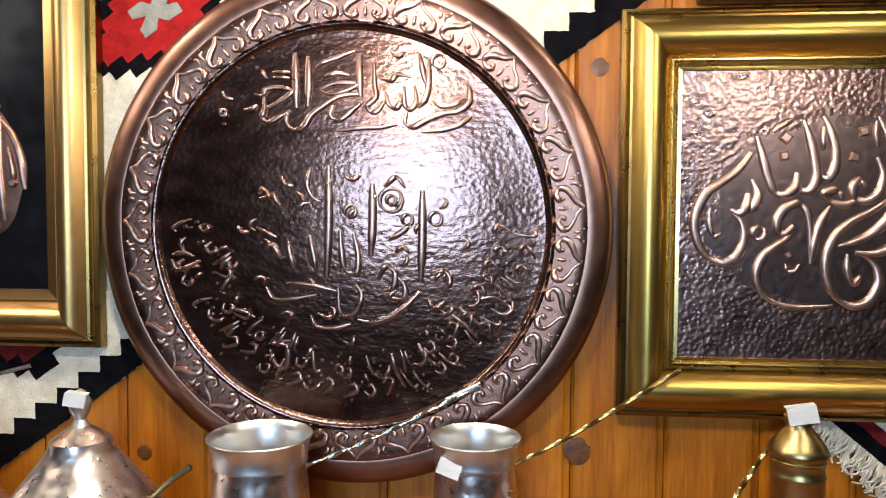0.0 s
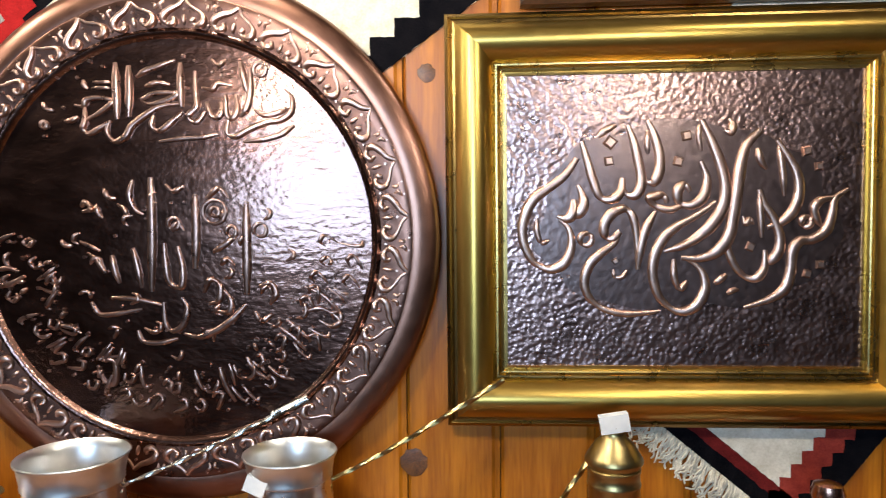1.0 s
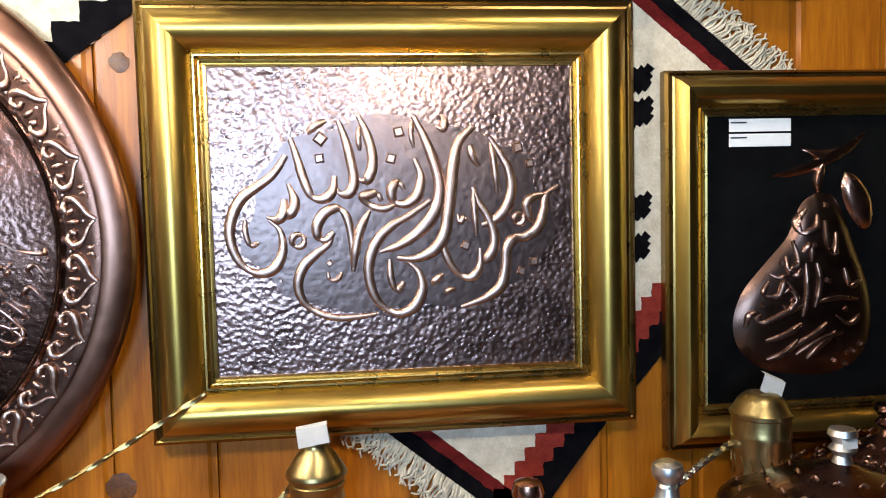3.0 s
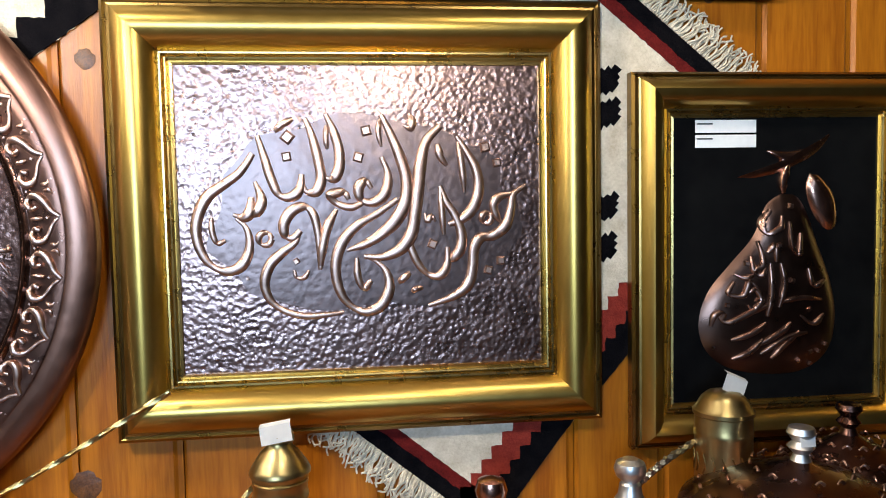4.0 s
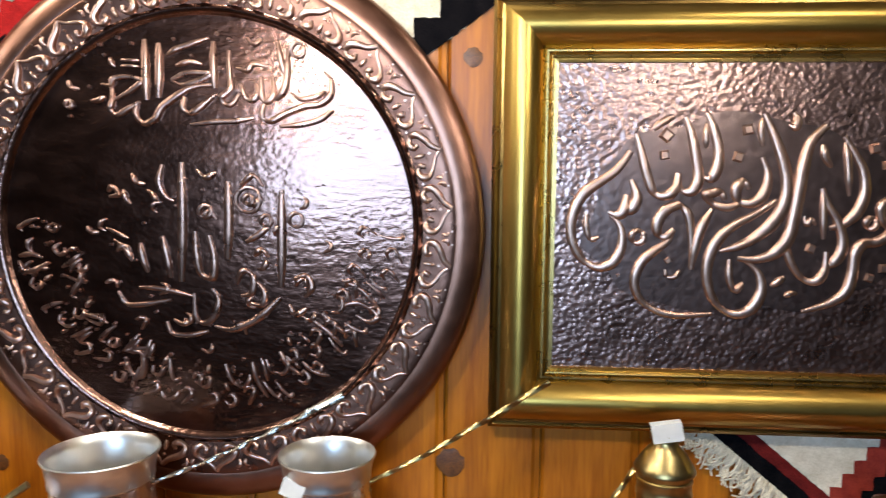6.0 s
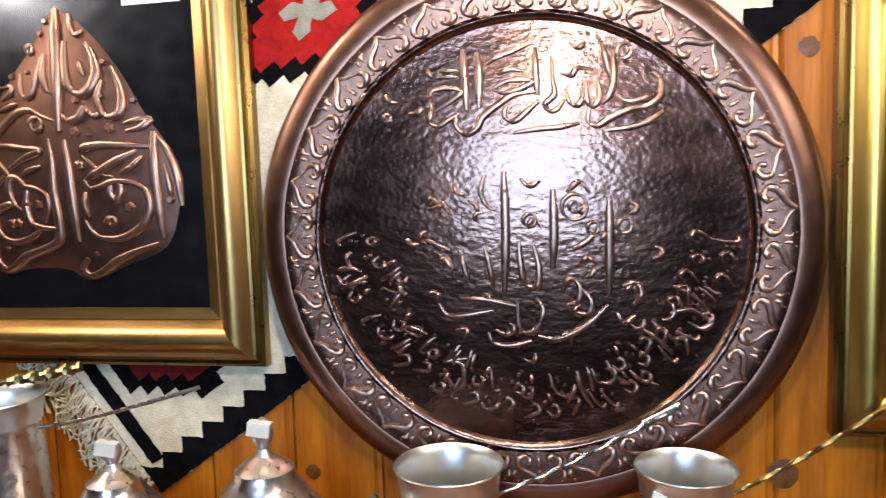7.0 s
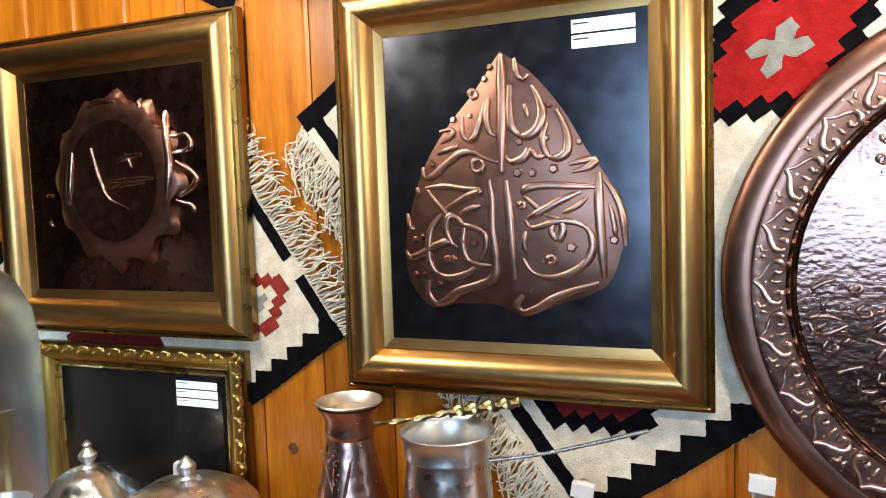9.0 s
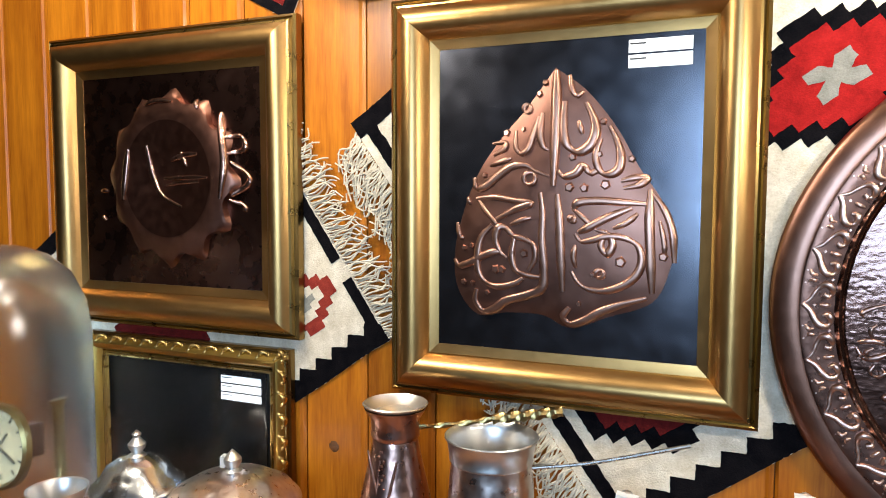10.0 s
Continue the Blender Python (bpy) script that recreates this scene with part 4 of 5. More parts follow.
class Rug:
    def __init__(self, x, z, angle, label, flip=1):
        self.e = thing("woven_rug", (x, WALL, z), label, "rug", "hung woven rugs")
        self.u = Vector((math.cos(radians(angle)), math.sin(radians(angle))))
        self.v = Vector((self.u.y, -self.u.x)) * flip

    def at(self, p):
        q = self.u * p[0] + self.v * p[1]
        return (q.x, q.y)

    def piece(self, name, poly, material, level, label=""):
        line = []
        for a, b in zip(poly, poly[1:] + poly[:1]):
            n = max(1, int(math.hypot(b[0] - a[0], b[1] - a[1]) / 0.005))
            for i in range(n):
                u, v = a[0] + (b[0] - a[0]) * i / n, a[1] + (b[1] - a[1]) * i / n
                line.append((u + 0.0016 * noise.noise((u * 190, v * 190, level)), v + 0.0016 * noise.noise((u * 190, v * 190, level + 9)) + 0.004 * noise.noise((u * 9, v * 9, 3))))
        return part(name, slab([self.at(p) for p in line], -0.0022 - 0.0007 * level, -0.0005), material, self.e, label, smooth=False)

    def fringe(self, u, v0, v1, out, n, length, lean=0.3, curl=0.006, first=0.004):
        """Loose cotton strands along one end."""
        bm = bmesh.new()
        for i in range(n):
            v = v0 + (v1 - v0) * (i + random.random()) / n
            k = length * random.uniform(0.7, 1.1)
            p = [self.at((u + out * k * t, v + lean * k * t + random.uniform(-1, 1) * curl * (0.3 + t))) for t in (0, 0.3, 0.6, 0.85, 1.0)]
            y = -first
            tube(bm, [(q[0], y - random.uniform(0, 0.006) * (j > 0), q[1]) for j, q in enumerate(p)], 0.0017, 0.0011, 3, 5)
        o = part("fringe", bm, FRINGE, self.e, "loose knotted cotton fringe")
        o["kind"] = "stuff"
        return o


HEART = [(-0.040, 0.026), (-0.016, 0.026), (-0.004, 0.012), (0.008, 0.026), (0.036, 0.026), (0.036, 0.010), (0.018, 0.002), (0.036, -0.008), (0.036, -0.026), (0.012, -0.026),
         (0.000, -0.012), (-0.014, -0.026), (-0.040, -0.026), (-0.040, -0.010), (-0.018, -0.002), (-0.040, 0.010)]


def saw(u0, u1, v0, period, f, amp):
    """Stair-like teeth along u."""
    out, u = [], u0
    while u < u1 - 1e-6:
        out += [(u, v0), (min(u + period * f, u1), v0 + amp)]
        u += period
    return out + [(u1, v0)]


# rug behind the tray and the leaf picture
ra = Rug(-1.055, 1.728, 35.6, "cream woven rug with black stepped border and red motifs")
ra.piece("field", [(0, 0), (1.25, 0), (1.25, 0.706), (0, 0.706)], CREAM, 0)
ra.piece("border", [(0.0, 0.706)] + saw(0.0, 1.25, 0.664, 0.037, 0.66, 0.0172) + [(1.25, 0.706)], BLACKW, 1)
ra.piece("border", [(0.0, 0.0), (0.0, 0.028), (1.25, 0.028), (1.25, 0.0)], BLACKW, 1)
ra.piece("end_band", [(0.014, 0.028), (0.034, 0.028), (0.034, 0.67), (0.014, 0.67)], BLACKW, 1)
for cu, cv, ru, rv, red, grey in ((0.548, 0.352, 0.12, 0.095, REDW, GREYW), (0.150, 0.552, 0.100, 0.105, MAROON, RUST), (0.93, 0.35, 0.12, 0.095, REDW, GREYW)):
    ra.piece("motif_outline", stepped_hexagon(cu, cv, ru, rv, 5), BLACKW, 1)
    ra.piece("motif", stepped_hexagon(cu, cv, ru * 0.78, rv * 0.74, 4), red, 2)
    ra.piece("motif_heart", [(cu + 0.78 * p, cv + 0.78 * q) for p, q in HEART], grey, 3)
ra.fringe(0.0, 0.02, 0.69, -1, 330, 0.060, 0.35, 0.012)

# rug between the two left pictures
rb = Rug(-0.988, 1.400, 214.0, "cream woven rug with rust lozenges and a thick black edge", 1)
rb.piece("field", [(0, 0), (0.75, 0), (0.75, 0.52), (0, 0.52)], CREAM, 0)
rb.piece("border", [(0.0, 0.0)] + saw(0.0, 0.75, 0.026, 0.036, 0.69, 0.0165) + [(0.75, 0.0)], BLACKW, 1)
rb.piece("border", [(0.0, 0.52), (0.0, 0.49), (0.75, 0.49), (0.75, 0.52)], BLACKW, 1)
rb.piece("end_band", [(0.004, 0.03), (0.022, 0.03), (0.022, 0.115), (0.004, 0.115)], BLACKW, 2)
rb.piece("end_band", [(0.004, 0.15), (0.022, 0.15), (0.022, 0.40), (0.004, 0.40)], BLACKW, 2)
rb.piece("lozenge", stepped_hexagon(0.105, 0.125, 0.066, 0.062, 4), RUST, 1)
rb.piece("lozenge_field", stepped_hexagon(0.105, 0.125, 0.042, 0.040, 3), CREAM, 2)
rb.piece("lozenge_heart", stepped_hexagon(0.105, 0.125, 0.026, 0.022, 2), GREYW, 3)
rb.piece("lozenge", stepped_hexagon(0.085, 0.265, 0.070, 0.062, 4), BLACKW, 1)
rb.piece("lozenge", stepped_hexagon(0.36, 0.25, 0.15, 0.12, 5), MAROON, 1)
rb.fringe(0.0, 0.0, 0.40, -1, 120, 0.062, -0.25, 0.008)

# corner of a rug above the emblem
rc = Rug(-1.162, 1.890, 62.0, "cream rug corner with dark red and black edges", -1)
rc.piece("field", [(0, 0), (0.45, 0), (0.45, 0.42), (0, 0.42)], CREAM, 0)
rc.piece("border", [(0, 0), (0.45, 0), (0.45, 0.022), (0, 0.022)], BLACKW, 1)
rc.piece("border", [(0, 0.022), (0.016, 0.022), (0.016, 0.42), (0, 0.42)], BLACKW, 1)
rc.piece("inner_border", [(0.016, 0.022), (0.034, 0.022), (0.034, 0.42), (0.016, 0.42)], MAROON, 2)

# rug behind the calligraphy
rd = Rug(0.425, 1.262, 50.5, "cream woven mat with red and black serrated border")
rd.piece("field", [(0, -0.25), (0.60, -0.25), (0.60, 0.21), (0, 0.21)], CREAM, 0)
rd.piece("end_band", [(0.0, -0.25), (0.018, -0.25), (0.018, 0.21), (0.0, 0.21)], BLACKW, 1)
rd.piece("end_band", [(0.018, -0.25), (0.032, -0.25), (0.032, 0.205), (0.018, 0.205)], MAROON, 1)
rd.piece("end_band", [(0.582, -0.25), (0.60, -0.25), (0.60, 0.21), (0.582, 0.21)], BLACKW, 1)
rd.piece("end_band", [(0.568, -0.25), (0.582, -0.25), (0.582, 0.21), (0.568, 0.21)], MAROON, 1)
rd.piece("border", [(0.0, 0.21)] + saw(0.0, 0.57, 0.148, 0.0205, 0.40, 0.010) + [(0.57, 0.21)], RUST, 1)
rd.piece("border", [(0.02, 0.21)] + saw(0.02, 0.57, 0.177, 0.0205, 0.40, 0.009) + [(0.57, 0.21)], BLACKW, 2)
for mu, mv in ((0.504, -0.012), (0.475, 0.012), (0.388, 0.080), (0.350, 0.108)):
    rd.piece("motif", stepped_hexagon(mu, mv, 0.021, 0.019, 3), BLACKW, 1)
rd.fringe(0.0, -0.25, 0.21, -1, 240, 0.036, 0.15, 0.005)
rd.fringe(0.60, -0.25, 0.21, 1, 240, 0.036, 0.15, 0.005)

# ---- shelf and the pots on it ----
TOP = 1.06
shelf = thing("shelf", (-0.3, 0.50, TOP - 0.03), "brown wooden display shelf under the pictures", "shelf")
shelf["kind"] = "structure"
part("board", box(-1.9, 1.9, -0.10, 0.284, 0.0, 0.03, 0.003), SHELF, shelf)
for x in (-1.7, -0.6, 0.6, 1.7):
    part("bracket", box(x - 0.02, x + 0.02, -0.02, 0.284, -0.25, 0.0, 0.003), SHELF, shelf)


def tag(p, x, y, z, w=0.030, h=0.016, ry=0.0, rz=0.0, rx=20.0):
    """A folded white card tag."""
    bm = bmesh.new()
    q = [bm.verts.new(c) for c in ((-w / 2, 0, 0), (w / 2, 0, 0), (w / 2, 0, h), (-w / 2, 0, h), (w / 2, 0.008, h + 0.003), (-w / 2, 0.008, h + 0.003))]
    bm.faces.new((q[0], q[1], q[2], q[3]))
    bm.faces.new((q[3], q[2], q[4], q[5]))
    bmesh.ops.solidify(bm, geom=bm.faces[:], thickness=0.0008)
    o = part("price_tag", bm, PAPER, p, "small folded white card price tag", smooth=False)
    o.matrix_local = pose(x, y, z, -rx, ry, rz)
    return o


def cezve(x, y, rim, r, tip, label, grip=BRASS, lobes=3, flat_tip=False):
    """A tinned copper coffee pot: belly, waist, flared collar and a long twisted handle to tip."""
    h = rim - TOP
    p = thing("coffee_pot", (x, y, TOP), label, "coffee pot", "long-handled coffee pots")
    k = min(0.034, 0.55 * r)
    part("body", lathe([(0, 0), (r * 0.94, 0), (r * 1.02, 0.006), (r * 1.04, h * 0.2), (r * 0.98, h * 0.5), (r * 0.90, h - k - 0.02), (r * 0.87, h - k - 0.003), (r * 0.87, h - k)], 40, "z", 0.006), WORN, p)
    part("collar", lathe([(r * 0.87, h - k), (r * 0.905, h - k + 0.0015), (r * 0.91, h - k + 0.004), (r * 0.90, h - k + 0.006), (r * 0.93, h - k * 0.5), (r * 0.955, h - 0.006), (r * 1.0, h - 0.003), (r * 1.015, h - 0.001), (r * 1.0, h + 0.0005), (r * 0.95, h - 0.003),
                          (r * 0.90, h - 0.010), (r * 0.86, h - k * 0.9), (r * 0.82, h - k - 0.01), (r * 0.88, h * 0.4), (r * 0.92, 0.012), (0, 0.010)], 44, "z", 0.006), TIN, p, "tinned collar with a turned lip")
    d = Vector((tip[0] - x, tip[1] - y, tip[2] - TOP))
    flat = Vector((d.x, d.y, 0)).normalized()
    s = flat * r * 0.82 + Vector((0, 0, h - k - 0.008))
    bm = bmesh.new()
    tube(bm, [s, s.lerp(d, 0.33) + Vector((0, 0, -0.004)), s.lerp(d, 0.66) + Vector((0, 0, -0.003)), d], 0.0021, 0.0028, 26, 9, 0.5, lobes)
    part("handle", bm, grip, p, "twisted metal handle")
    if flat_tip:
        bm = bmesh.new()
        tube(bm, [s.lerp(d, 0.80), s.lerp(d, 0.88), s.lerp(d, 0.97), s.lerp(d, 1.0)], 0.0040, 0.0052, 8, 10, 0, 0, 0.5)
        part("grip", bm, grip, p, "flattened end of the handle")
    bm = bmesh.new()
    for k in (-1, 1):
        stud(bm, k * 0.006, 0.004 * k, 0.004, 0.004, 0, 8)
    o = part("rivet_plate", bm, grip, p)
    o.matrix_local = Matrix.Translation(s) @ pose(0, 0, 0, 0, 0, math.degrees(math.atan2(flat.y, flat.x)) + 90)
    return p


c1 = cezve(-0.233, 0.675, 1.256, 0.0580, (0.012, 0.742, 1.302), "tinned copper coffee pot with a long twisted handle", PEWTER, 2, True)
c2 = cezve(0.008, 0.680, 1.260, 0.0500, (0.240, 0.735, 1.327), "small tinned copper coffee pot with a twisted brass handle")
tag(c2, -0.028, -0.044, 0.170, 0.026, 0.016, 12, -20)
c3 = cezve(0.205, 0.66, 1.165, 0.045, (0.345, 0.735, 1.250), "low copper coffee pot with a thin brass handle")
c4 = cezve(-0.789, 0.680, 1.313, 0.0595, (-0.552, 0.742, 1.312), "wide-collared copper coffee pot with a grey handle", PEWTER, 0)


def mill(x, y, top, r, label, lean):
    """A brass coffee mill: ringed cylinder, sloping shoulder, neck and cap."""
    h = top - TOP
    p = thing("coffee_mill", (x, y, TOP), label, "coffee mill", "brass coffee mills")
    part("barrel", lathe([(0, 0), (r, 0), (r * 1.02, 0.01), (r, 0.014), (r, h * 0.42), (r * 1.04, h * 0.43), (r * 1.04, h * 0.45), (r, h * 0.46), (r, h * 0.70), (r * 1.03, h * 0.705), (r * 1.03, h * 0.72), (r, h * 0.725),
                          (r, h * 0.765), (r * 1.03, h * 0.77), (r * 1.03, h * 0.785), (r * 0.98, h * 0.79)], 40, "z", 0.004), BRASS, p)
    part("shoulder", lathe([(r * 0.98, h * 0.79), (r * 1.12, h * 0.815), (r * 1.13, h * 0.825), (r * 1.05, h * 0.845), (r * 0.72, h * 0.905), (r * 0.50, h * 0.93), (r * 0.46, h * 0.95)], 40), BRASS, p)
    part("cap", lathe([(r * 0.46, h * 0.95), (r * 0.55, h * 0.955), (r * 0.55, h * 0.985), (r * 0.4, h), (0, h * 1.002)], 24), BRASS, p)
    tag(p, 0, -0.016, h * 0.965, 0.031, 0.018, lean, 0, 12)
    return p


mill(0.356, 0.695, 1.292, 0.0275, "ringed brass coffee mill with a white price tag", -9)
r = 0.0305
m2 = thing("coffee_mill", (0.834, 0.700, TOP), "engraved brass coffee mill with a white price tag", "coffee mill", "brass coffee mills")
part("barrel", lathe([(0, 0), (r, 0), (r * 1.03, 0.008), (r, 0.012), (r, 0.10), (r * 1.03, 0.102), (r * 1.03, 0.108), (r, 0.110), (r, 0.190), (r * 1.02, 0.192), (r * 1.02, 0.197), (r, 0.199), (r, 0.213)], 40, "z", 0.004), BRASS, m2)
part("lid", lathe([(r, 0.213), (r * 1.06, 0.2145), (r * 1.06, 0.2185), (r * 0.98, 0.2205), (r * 0.78, 0.231), (r * 0.55, 0.237), (r * 0.30, 0.239), (0, 0.2395)], 40), BRASS, m2)
bm = bmesh.new()
for i in range(18):
    a = 2 * math.pi * i / 18
    q = Vector((1.005 * r * math.cos(a), 1.005 * r * math.sin(a), 0.165))
    tube(bm, [q + Vector((0, 0, -0.010)), q * 1.0 + Vector((-0.0035 * math.sin(a), 0.0035 * math.cos(a), 0)), q + Vector((0, 0, 0.010))], 0.0010, 0.0010, 4, 5)
part("engraved_band", bm, BRONZE, m2, "band of dark engraved strokes")
tag(m2, 0.006, -0.008, 0.2365, 0.026, 0.018, 24, 0, 8)
m2.scale = (1, 1, 1.045)


def vessel(name, x, y, profile, material, label, category, tagged_at=None, knob=None, group="", segs=40, lid=None, lid_material=None, knob_material=None):
    """A turned vessel with a lid and a knob."""
    p = thing(name, (x, y, TOP), label, category, group)
    part("body", lathe(profile, segs, "z", 0.006), material, p)
    if lid:
        part("lid", lathe(lid, segs, "z", 0.004), lid_material or material, p)
    if knob:
        part("knob", lathe(knob, 24), knob_material or material, p)
    if tagged_at:
        tag(p, *tagged_at)
    return p


def cone_pot(x, y, top, r, material, label, tagz):
    h = top - TOP
    return vessel("sugar_pot", x, y, [(0, 0), (r * 0.8, 0), (r * 0.9, 0.01), (r * 1.15, h * 0.25), (r * 1.1, h * 0.42)], material, label, "pot", (0, -0.014, h - 0.024 + tagz, 0.025, 0.014, 6, 0, 10),
                  [(0.010, h * 0.83), (0.006, h * 0.86), (0.011, h * 0.90), (0.012, h * 0.94), (0.006, h * 0.985), (0, h)], "conical-lidded pots", 40,
                  [(r * 1.1, h * 0.42), (r * 1.2, h * 0.44), (r * 1.16, h * 0.47), (r * 0.86, h * 0.58), (r * 0.55, h * 0.70), (r * 0.46, h * 0.74), (r * 0.44, h * 0.77), (r * 0.25, h * 0.81), (0.010, h * 0.83)], material, TIN)


cp = cone_pot(-0.432, 0.655, 1.308, 0.072, WORN, "worn tinned copper pot with a conical lid and white tag", 0.006)
bm = bmesh.new()
tube(bm, [(0.070, 0.010, 0.116), (0.095, 0.013, 0.140), (0.120, 0.015, 0.158)], 0.0030, 0.0042, 8, 8, 0, 0, 0.6)
part("handle", bm, BRASS, cp, "short flat brass handle")
cone_pot(-0.615, 0.655, 1.280, 0.066, WORN, "tinned pot with a conical lid and white tag", 0.006)

VASEC = mat("vase_copper", (0.28, 0.15, 0.12), (0.58, 0.37, 0.31), 0.30, 1, 10, cell=80, cellbump=0.25, bump=0.05, bscale=60, lo=0.2, hi=0.8)
# vase with a flared tinned mouth and a brass handle
va = vessel("copper_vase", -0.926, 0.680, [(0, 0), (0.0452, 0), (0.0487, 0.008), (0.0574, 0.06), (0.0557, 0.11), (0.0440, 0.16), (0.0345, 0.20), (0.0305, 0.222), (0.0330, 0.225), (0.0335, 0.230), (0.0325, 0.246), (0.0422, 0.262)], VASEC,
            "dark engraved copper vase with a tinned flared mouth", "vase", lid=[(0.0422, 0.264), (0.0444, 0.267), (0.0426, 0.2685), (0.0365, 0.262), (0.0278, 0.257), (0.0209, 0.258), (0.0104, 0.252), (0.0000, 0.251)], lid_material=TIN)
bm = bmesh.new()
ridge(bm, [(-0.020, 0.215), (-0.006, 0.16), (0.004, 0.12)], 0.0018, 0.0025)
ridge(bm, [(0.022, 0.205), (0.010, 0.155), (0.002, 0.118)], 0.0018, 0.0025)
for i in range(16):
    stud(bm, 0.004 * math.sin(i * 2.1), 0.125 + 0.006 * i, 0.0022, 0.002, i)
o = part("engraving", bm, COPPER_R, va)
o.location = (0, -0.041, 0)
bm = bmesh.new()
tube(bm, [(0.029, 0.01, 0.236), (0.085, 0.025, 0.243), (0.13, 0.04, 0.251)], 0.0030, 0.0034, 14, 8, 0.8, 2)
tube(bm, [(0.125, 0.04, 0.250), (0.17, 0.05, 0.257), (0.215, 0.06, 0.264)], 0.0058, 0.0062, 16, 9, 0.9, 3)
part("handle", bm, BRASS, va, "brass handle twisted at its end")
va.scale = (1, 1, 1.045)

# lidded bowls by the clock
vessel("lidded_bowl", -1.334, 0.625, [(0, 0), (0.04, 0), (0.045, 0.01), (0.058, 0.06), (0.060, 0.118)], TINH, "hammered silvery lidded bowl with a finial", "bowl", None,
       [(0.014, 0.166), (0.007, 0.171), (0.012, 0.178), (0.013, 0.184), (0.008, 0.190), (0.005, 0.194), (0.007, 0.199), (0, 0.206)], "lidded bowls", 44,
       [(0.060, 0.118), (0.068, 0.120), (0.067, 0.124), (0.054, 0.136), (0.046, 0.150), (0.030, 0.161), (0.014, 0.166)], TINH, TIN)
vessel("lidded_bowl", -1.180, 0.655, [(0, 0), (0.06, 0), (0.066, 0.01), (0.090, 0.06), (0.094, 0.106)], WORN, "pinkish copper lidded bowl with a finial", "bowl", (-0.012, -0.008, 0.160, 0.010, 0.016, -4, 0, 8),
       [(0.014, 0.156), (0.008, 0.160), (0.013, 0.168), (0.013, 0.174), (0.006, 0.182), (0, 0.188)], "lidded bowls", 44,
       [(0.094, 0.106), (0.100, 0.108), (0.099, 0.112), (0.086, 0.128), (0.058, 0.144), (0.030, 0.153), (0.014, 0.156)], WORN, TIN)
cup = vessel("tin_cup", -1.300, 0.462, [(0, 0), (0.030, 0), (0.032, 0.004), (0.029, 0.06), (0.028, 0.135), (0.030, 0.166), (0.036, 0.180), (0.037, 0.184), (0.034, 0.183), (0.027, 0.163), (0.025, 0.08), (0.026, 0.008), (0, 0.007)], TIN, "tall open tinned cup with a thin handle", "cup")
bm = bmesh.new()
tube(bm, [(0.028, 0.006, 0.146), (0.055, 0.012, 0.150), (0.085, 0.018, 0.152)], 0.0022, 0.0020, 6, 6)
part("handle", bm, TIN, cup)

# glass-domed clock
ck = thing("domed_clock", (-1.552, 0.56, TOP), "brass clock under a clear glass dome", "clock")
part("base", lathe([(0, 0), (0.150, 0), (0.153, 0.008), (0.147, 0.022), (0.138, 0.028), (0, 0.028)], 48), DARKWOOD, ck)
g = part("dome", lathe([(0.136, 0.028), (0.137, 0.10), (0.137, 0.34), (0.130, 0.392), (0.110, 0.437), (0.078, 0.466), (0.04, 0.480), (0, 0.483), (0, 0.4805), (0.04, 0.4775), (0.076, 0.464), (0.108, 0.435), (0.1275, 0.391), (0.1345, 0.34), (0.1345, 0.10), (0.1335, 0.028)], 56), DOMEG, ck, "clear glass dome")
g.visible_shadow = False
for s in (-1, 1):
    part("column", lathe([(0.012, 0.028), (0.007, 0.04), (0.006, 0.10), (0.009, 0.11), (0.006, 0.12), (0.006, 0.24), (0.011, 0.25), (0, 0.252)], 16), BRASS, ck).location = (s * 0.07, 0.02, 0)
part("movement", box(0.035, 0.080, -0.032, 0.0, 0.175, 0.225, 0.004), DARKWOOD, ck)
fc = new("clock_face")
fc.parent = ck
fc.location = (0.060, -0.035, 0.200)
fc.scale = (1.15, 1, 1.15)
part("bezel", lathe([(0.046, 0.0), (0.054, 0.0), (0.054, 0.008), (0.050, 0.012), (0.046, 0.008)], 40, "y"), BRASS, fc)
part("dial", lathe([(0, 0.004), (0.047, 0.004), (0.047, 0.0), (0, 0.0)], 40, "y"), DIAL, fc, "cream clock dial")
for i in range(12):
    o = part("hour_mark", box(-0.0008, 0.0008, -0.0052, -0.004, 0.034, 0.041), INK, fc, smooth=False)
    o.matrix_local = pose(0, 0, 0, 0, 30 * i, 0)
for a, ln in ((40, 0.022), (130, 0.032)):
    o = part("clock_hand", box(-0.0012, 0.0012, -0.0068, -0.0054, -0.005, ln), INK, fc, smooth=False)
    o.matrix_local = pose(0, 0, 0, 0, a, 0)

# pieces beside the pear
fl = vessel("tin_flask", 0.720, 0.680, [(0, 0), (0.04, 0), (0.044, 0.01), (0.046, 0.06), (0.040, 0.10), (0.026, 0.128), (0.013, 0.148), (0.011, 0.160)], TIN, "silvery flask with a round stopper", "flask", None,
       [(0.011, 0.160), (0.009, 0.163), (0.015, 0.169), (0.017, 0.176), (0.015, 0.183), (0.008, 0.187), (0.004, 0.186), (0, 0.187)])
bm = bmesh.new()
tube(bm, [(0.010, 0.0, 0.160), (0.045, 0.012, 0.178), (0.085, 0.030, 0.190)], 0.0034, 0.0034, 26, 9, 0.9, 4)
part("chain", bm, PEWTER, fl, "dark rope-like stopper chain")
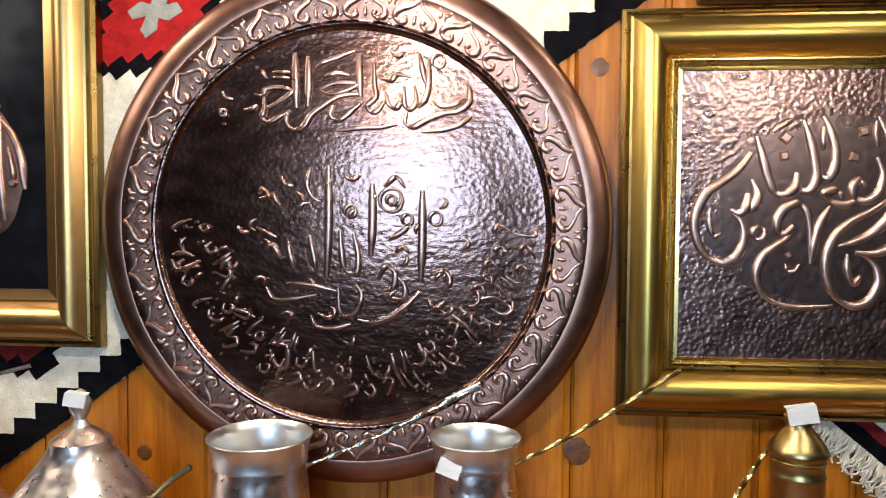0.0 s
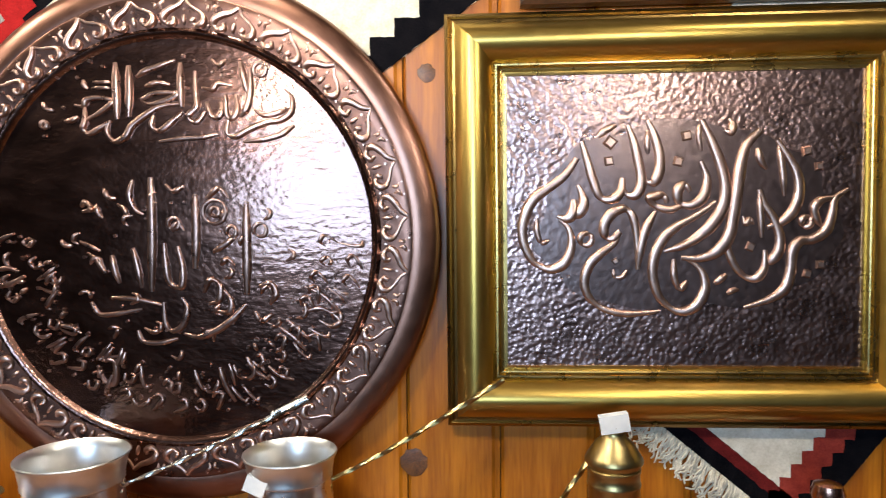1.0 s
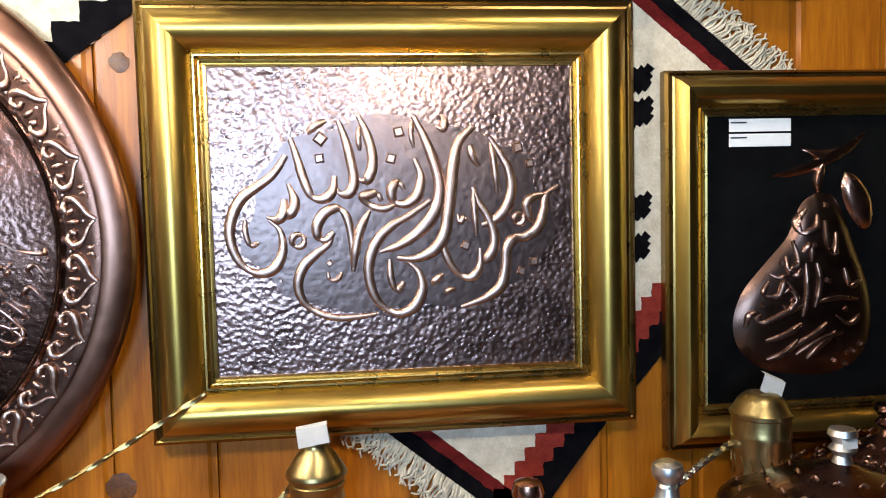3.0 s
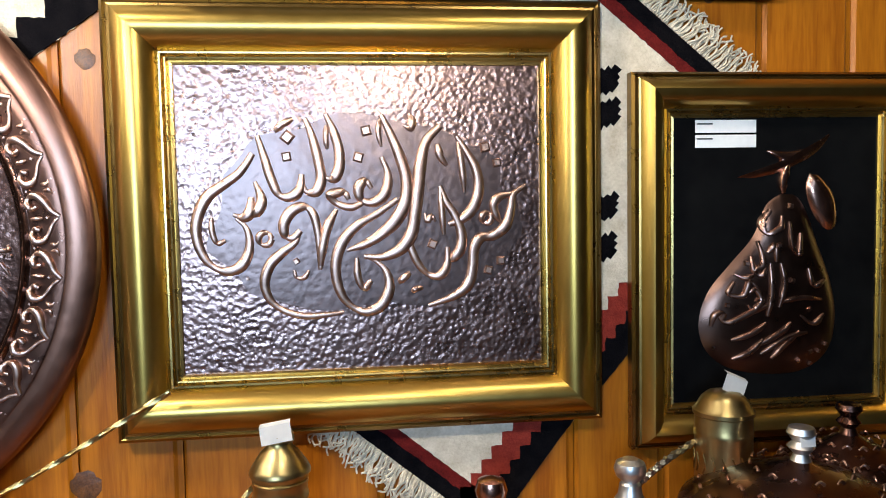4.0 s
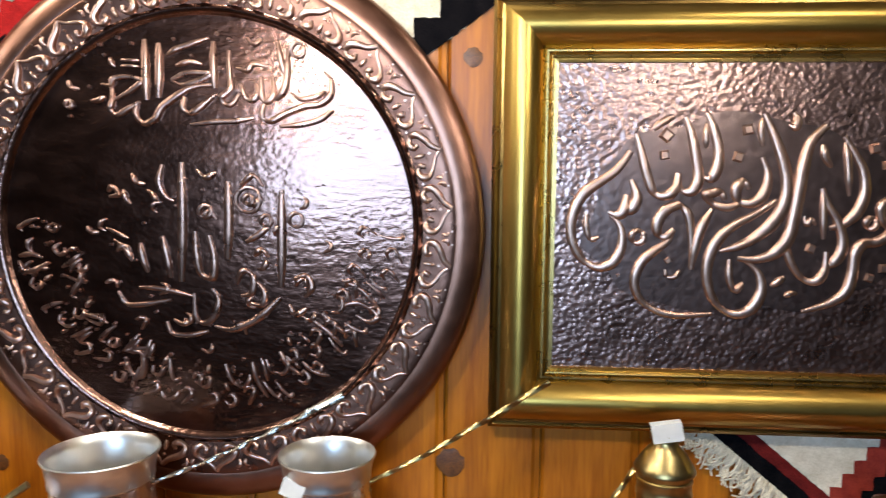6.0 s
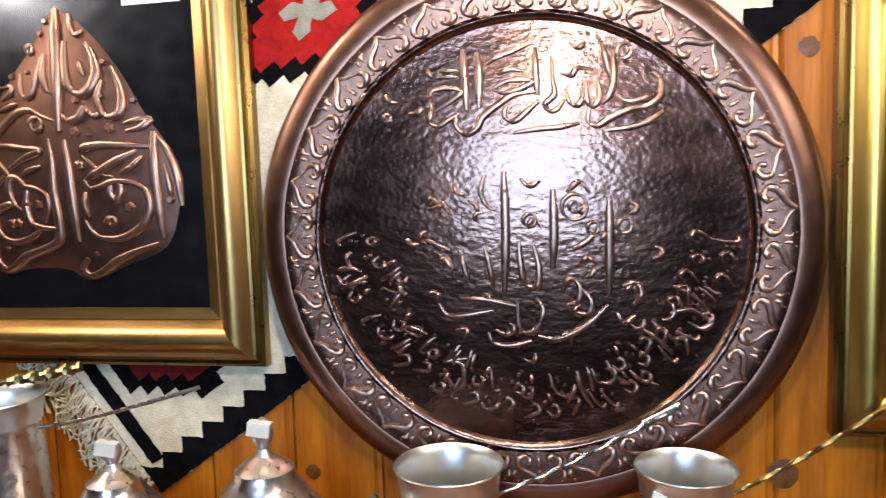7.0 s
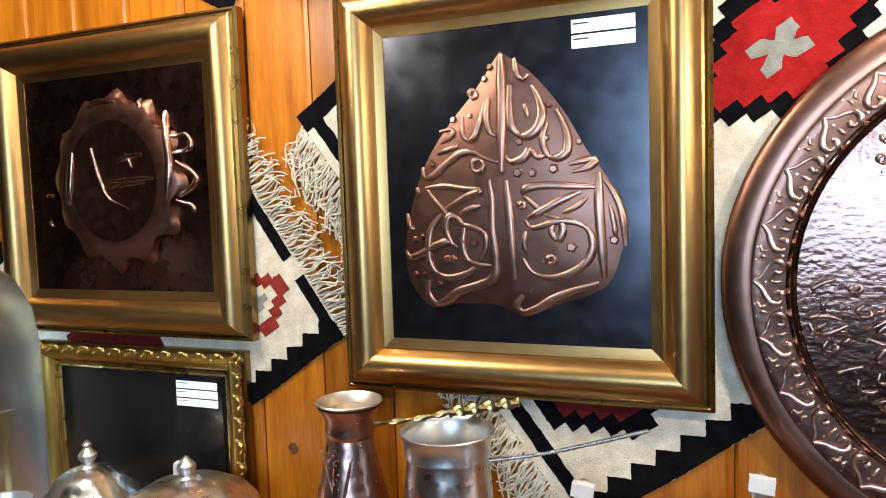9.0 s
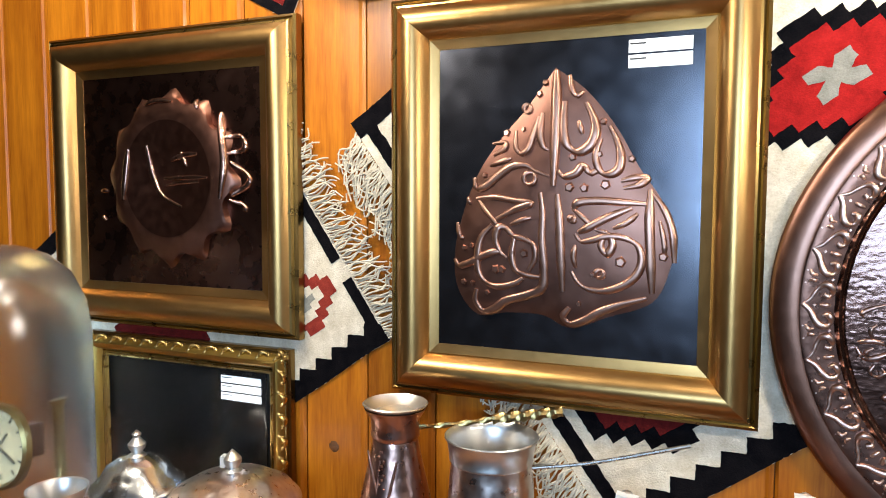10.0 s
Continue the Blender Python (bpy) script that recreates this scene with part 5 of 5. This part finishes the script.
vessel("copper_pot", 0.571, 0.680, [(0, 0), (0.04, 0), (0.045, 0.01), (0.052, 0.06), (0.050, 0.09)], COPPER_B, "small copper pot with a round knob", "pot", None,
       [(0.008, 0.130), (0.007, 0.140), (0.014, 0.152), (0.017, 0.163), (0.014, 0.173), (0, 0.178)], "", 40,
       [(0.050, 0.09), (0.054, 0.092), (0.048, 0.102), (0.025, 0.118), (0.008, 0.130)], COPPER_B, COPPER_B)
for x, y, top, r, lab, tg in ((0.876, 0.625, 1.293, 0.112, "chased copper lidded dish with a tall finial", True), (0.976, 0.692, 1.293, 0.082, "dark copper lidded dish with a bulbous finial", False)):
    h = top - TOP
    leaves = []
    for k in range(3):
        n = 22 - 4 * k
        for i in range(n):
            a = 2 * math.pi * (i + 0.5 * (k % 2)) / n
            rr = r * (0.86 - 0.22 * k)
            q = Vector((rr * math.cos(a), rr * math.sin(a), h * (0.70 + 0.055 * k)))
            bm = bmesh.new()
            leaves.append(bm)
            tube(bm, [q + Vector((-0.004 * math.sin(a), 0.004 * math.cos(a), 0)), q + Vector((0, 0, 0.003)), q + Vector((0.004 * math.sin(a), -0.004 * math.cos(a), 0))], 0.0020, 0.0010, 3, 6)
    p = vessel("lidded_dish", x, y, [(0, 0), (r * 0.6, 0), (r * 0.66, 0.01), (r * 0.9, h * 0.3), (r, h * 0.60)], COPPER_D, lab, "dish", (0, -0.012, h - 0.020, 0.016, 0.012, 0, 0, 8) if tg else None,
               [(0.010, h * 0.84), (0.007, h * 0.87), (0.013, h * 0.90), (0.008, h * 0.925), (0.014, h * 0.96), (0.012, h * 0.985), (0, h)], "chased copper dishes", 48,
               [(r, h * 0.60), (r * 1.05, h * 0.61), (r * 1.03, h * 0.63), (r * 0.9, h * 0.68), (r * 0.6, h * 0.755), (r * 0.3, h * 0.80), (0.010, h * 0.84)], COPPER_D, TIN if tg else COPPER_D)
    for bm in leaves:
        part("chased_leaf", bm, COPPER_M, p)
# small copper plate above the leaf picture
pl = thing("copper_plate", (-1.02, 0.786, 1.908), "small round copper plate hung high", "plate")
o = part("dish", lathe([(0, 0.008), (0.085, 0.008), (0.095, 0.014), (0.125, 0.018), (0.130, 0.016), (0.128, 0.010), (0, 0.002)], 56, "y"), COPPER_F, pl)
o.location = (0, 0, 0.13)

# ---- pine boards of the wall ----
edges = [-1.143 + 0.1121 * k for k in range(-26, 2)] + [-1.031 + 0.1153 * k for k in range(1, 10)] + [0.122 + 0.1142 * k for k in range(0, 7)] + [0.930 + 0.115 * k for k in range(0, 28)]
edges = [e for e in edges if -4.19 < e < 4.19]
for a, b in zip(edges, edges[1:]):
    bm = bmesh.new()
    w = (b - a) / 2 - 0.0006
    prof = [(-w, 0.016), (-w, 0.005), (-w + 0.004, 0.0), (w - 0.010, 0.0), (w - 0.006, 0.003), (w, 0.004), (w, 0.016)]
    lo = [bm.verts.new((x, y, 0)) for x, y in prof]
    hi = [bm.verts.new((x, y, 2.6)) for x, y in prof]
    for i in range(len(prof) - 1):
        bm.faces.new((lo[i], lo[i + 1], hi[i + 1], hi[i]))
    o = part("board", bm, WOOD, back, smooth=False)
    o.location = ((a + b) / 2, WALL, 0)
for x, z, r in ((0.151, 1.683, 0.011), (0.130, 1.211, 0.017), (-1.085, 1.60, 0.008), (-0.43, 1.19, 0.010), (0.86, 1.76, 0.009), (-1.09, 1.22, 0.009)):
    bm = lathe([(0, 0.0006), (r * 0.8, 0.0006), (r, 0.0)], 18, "y", 0.3)
    part("knot", bm, KNOT, back, "dark pine knot").location = (x, WALL - 0.0004, z)
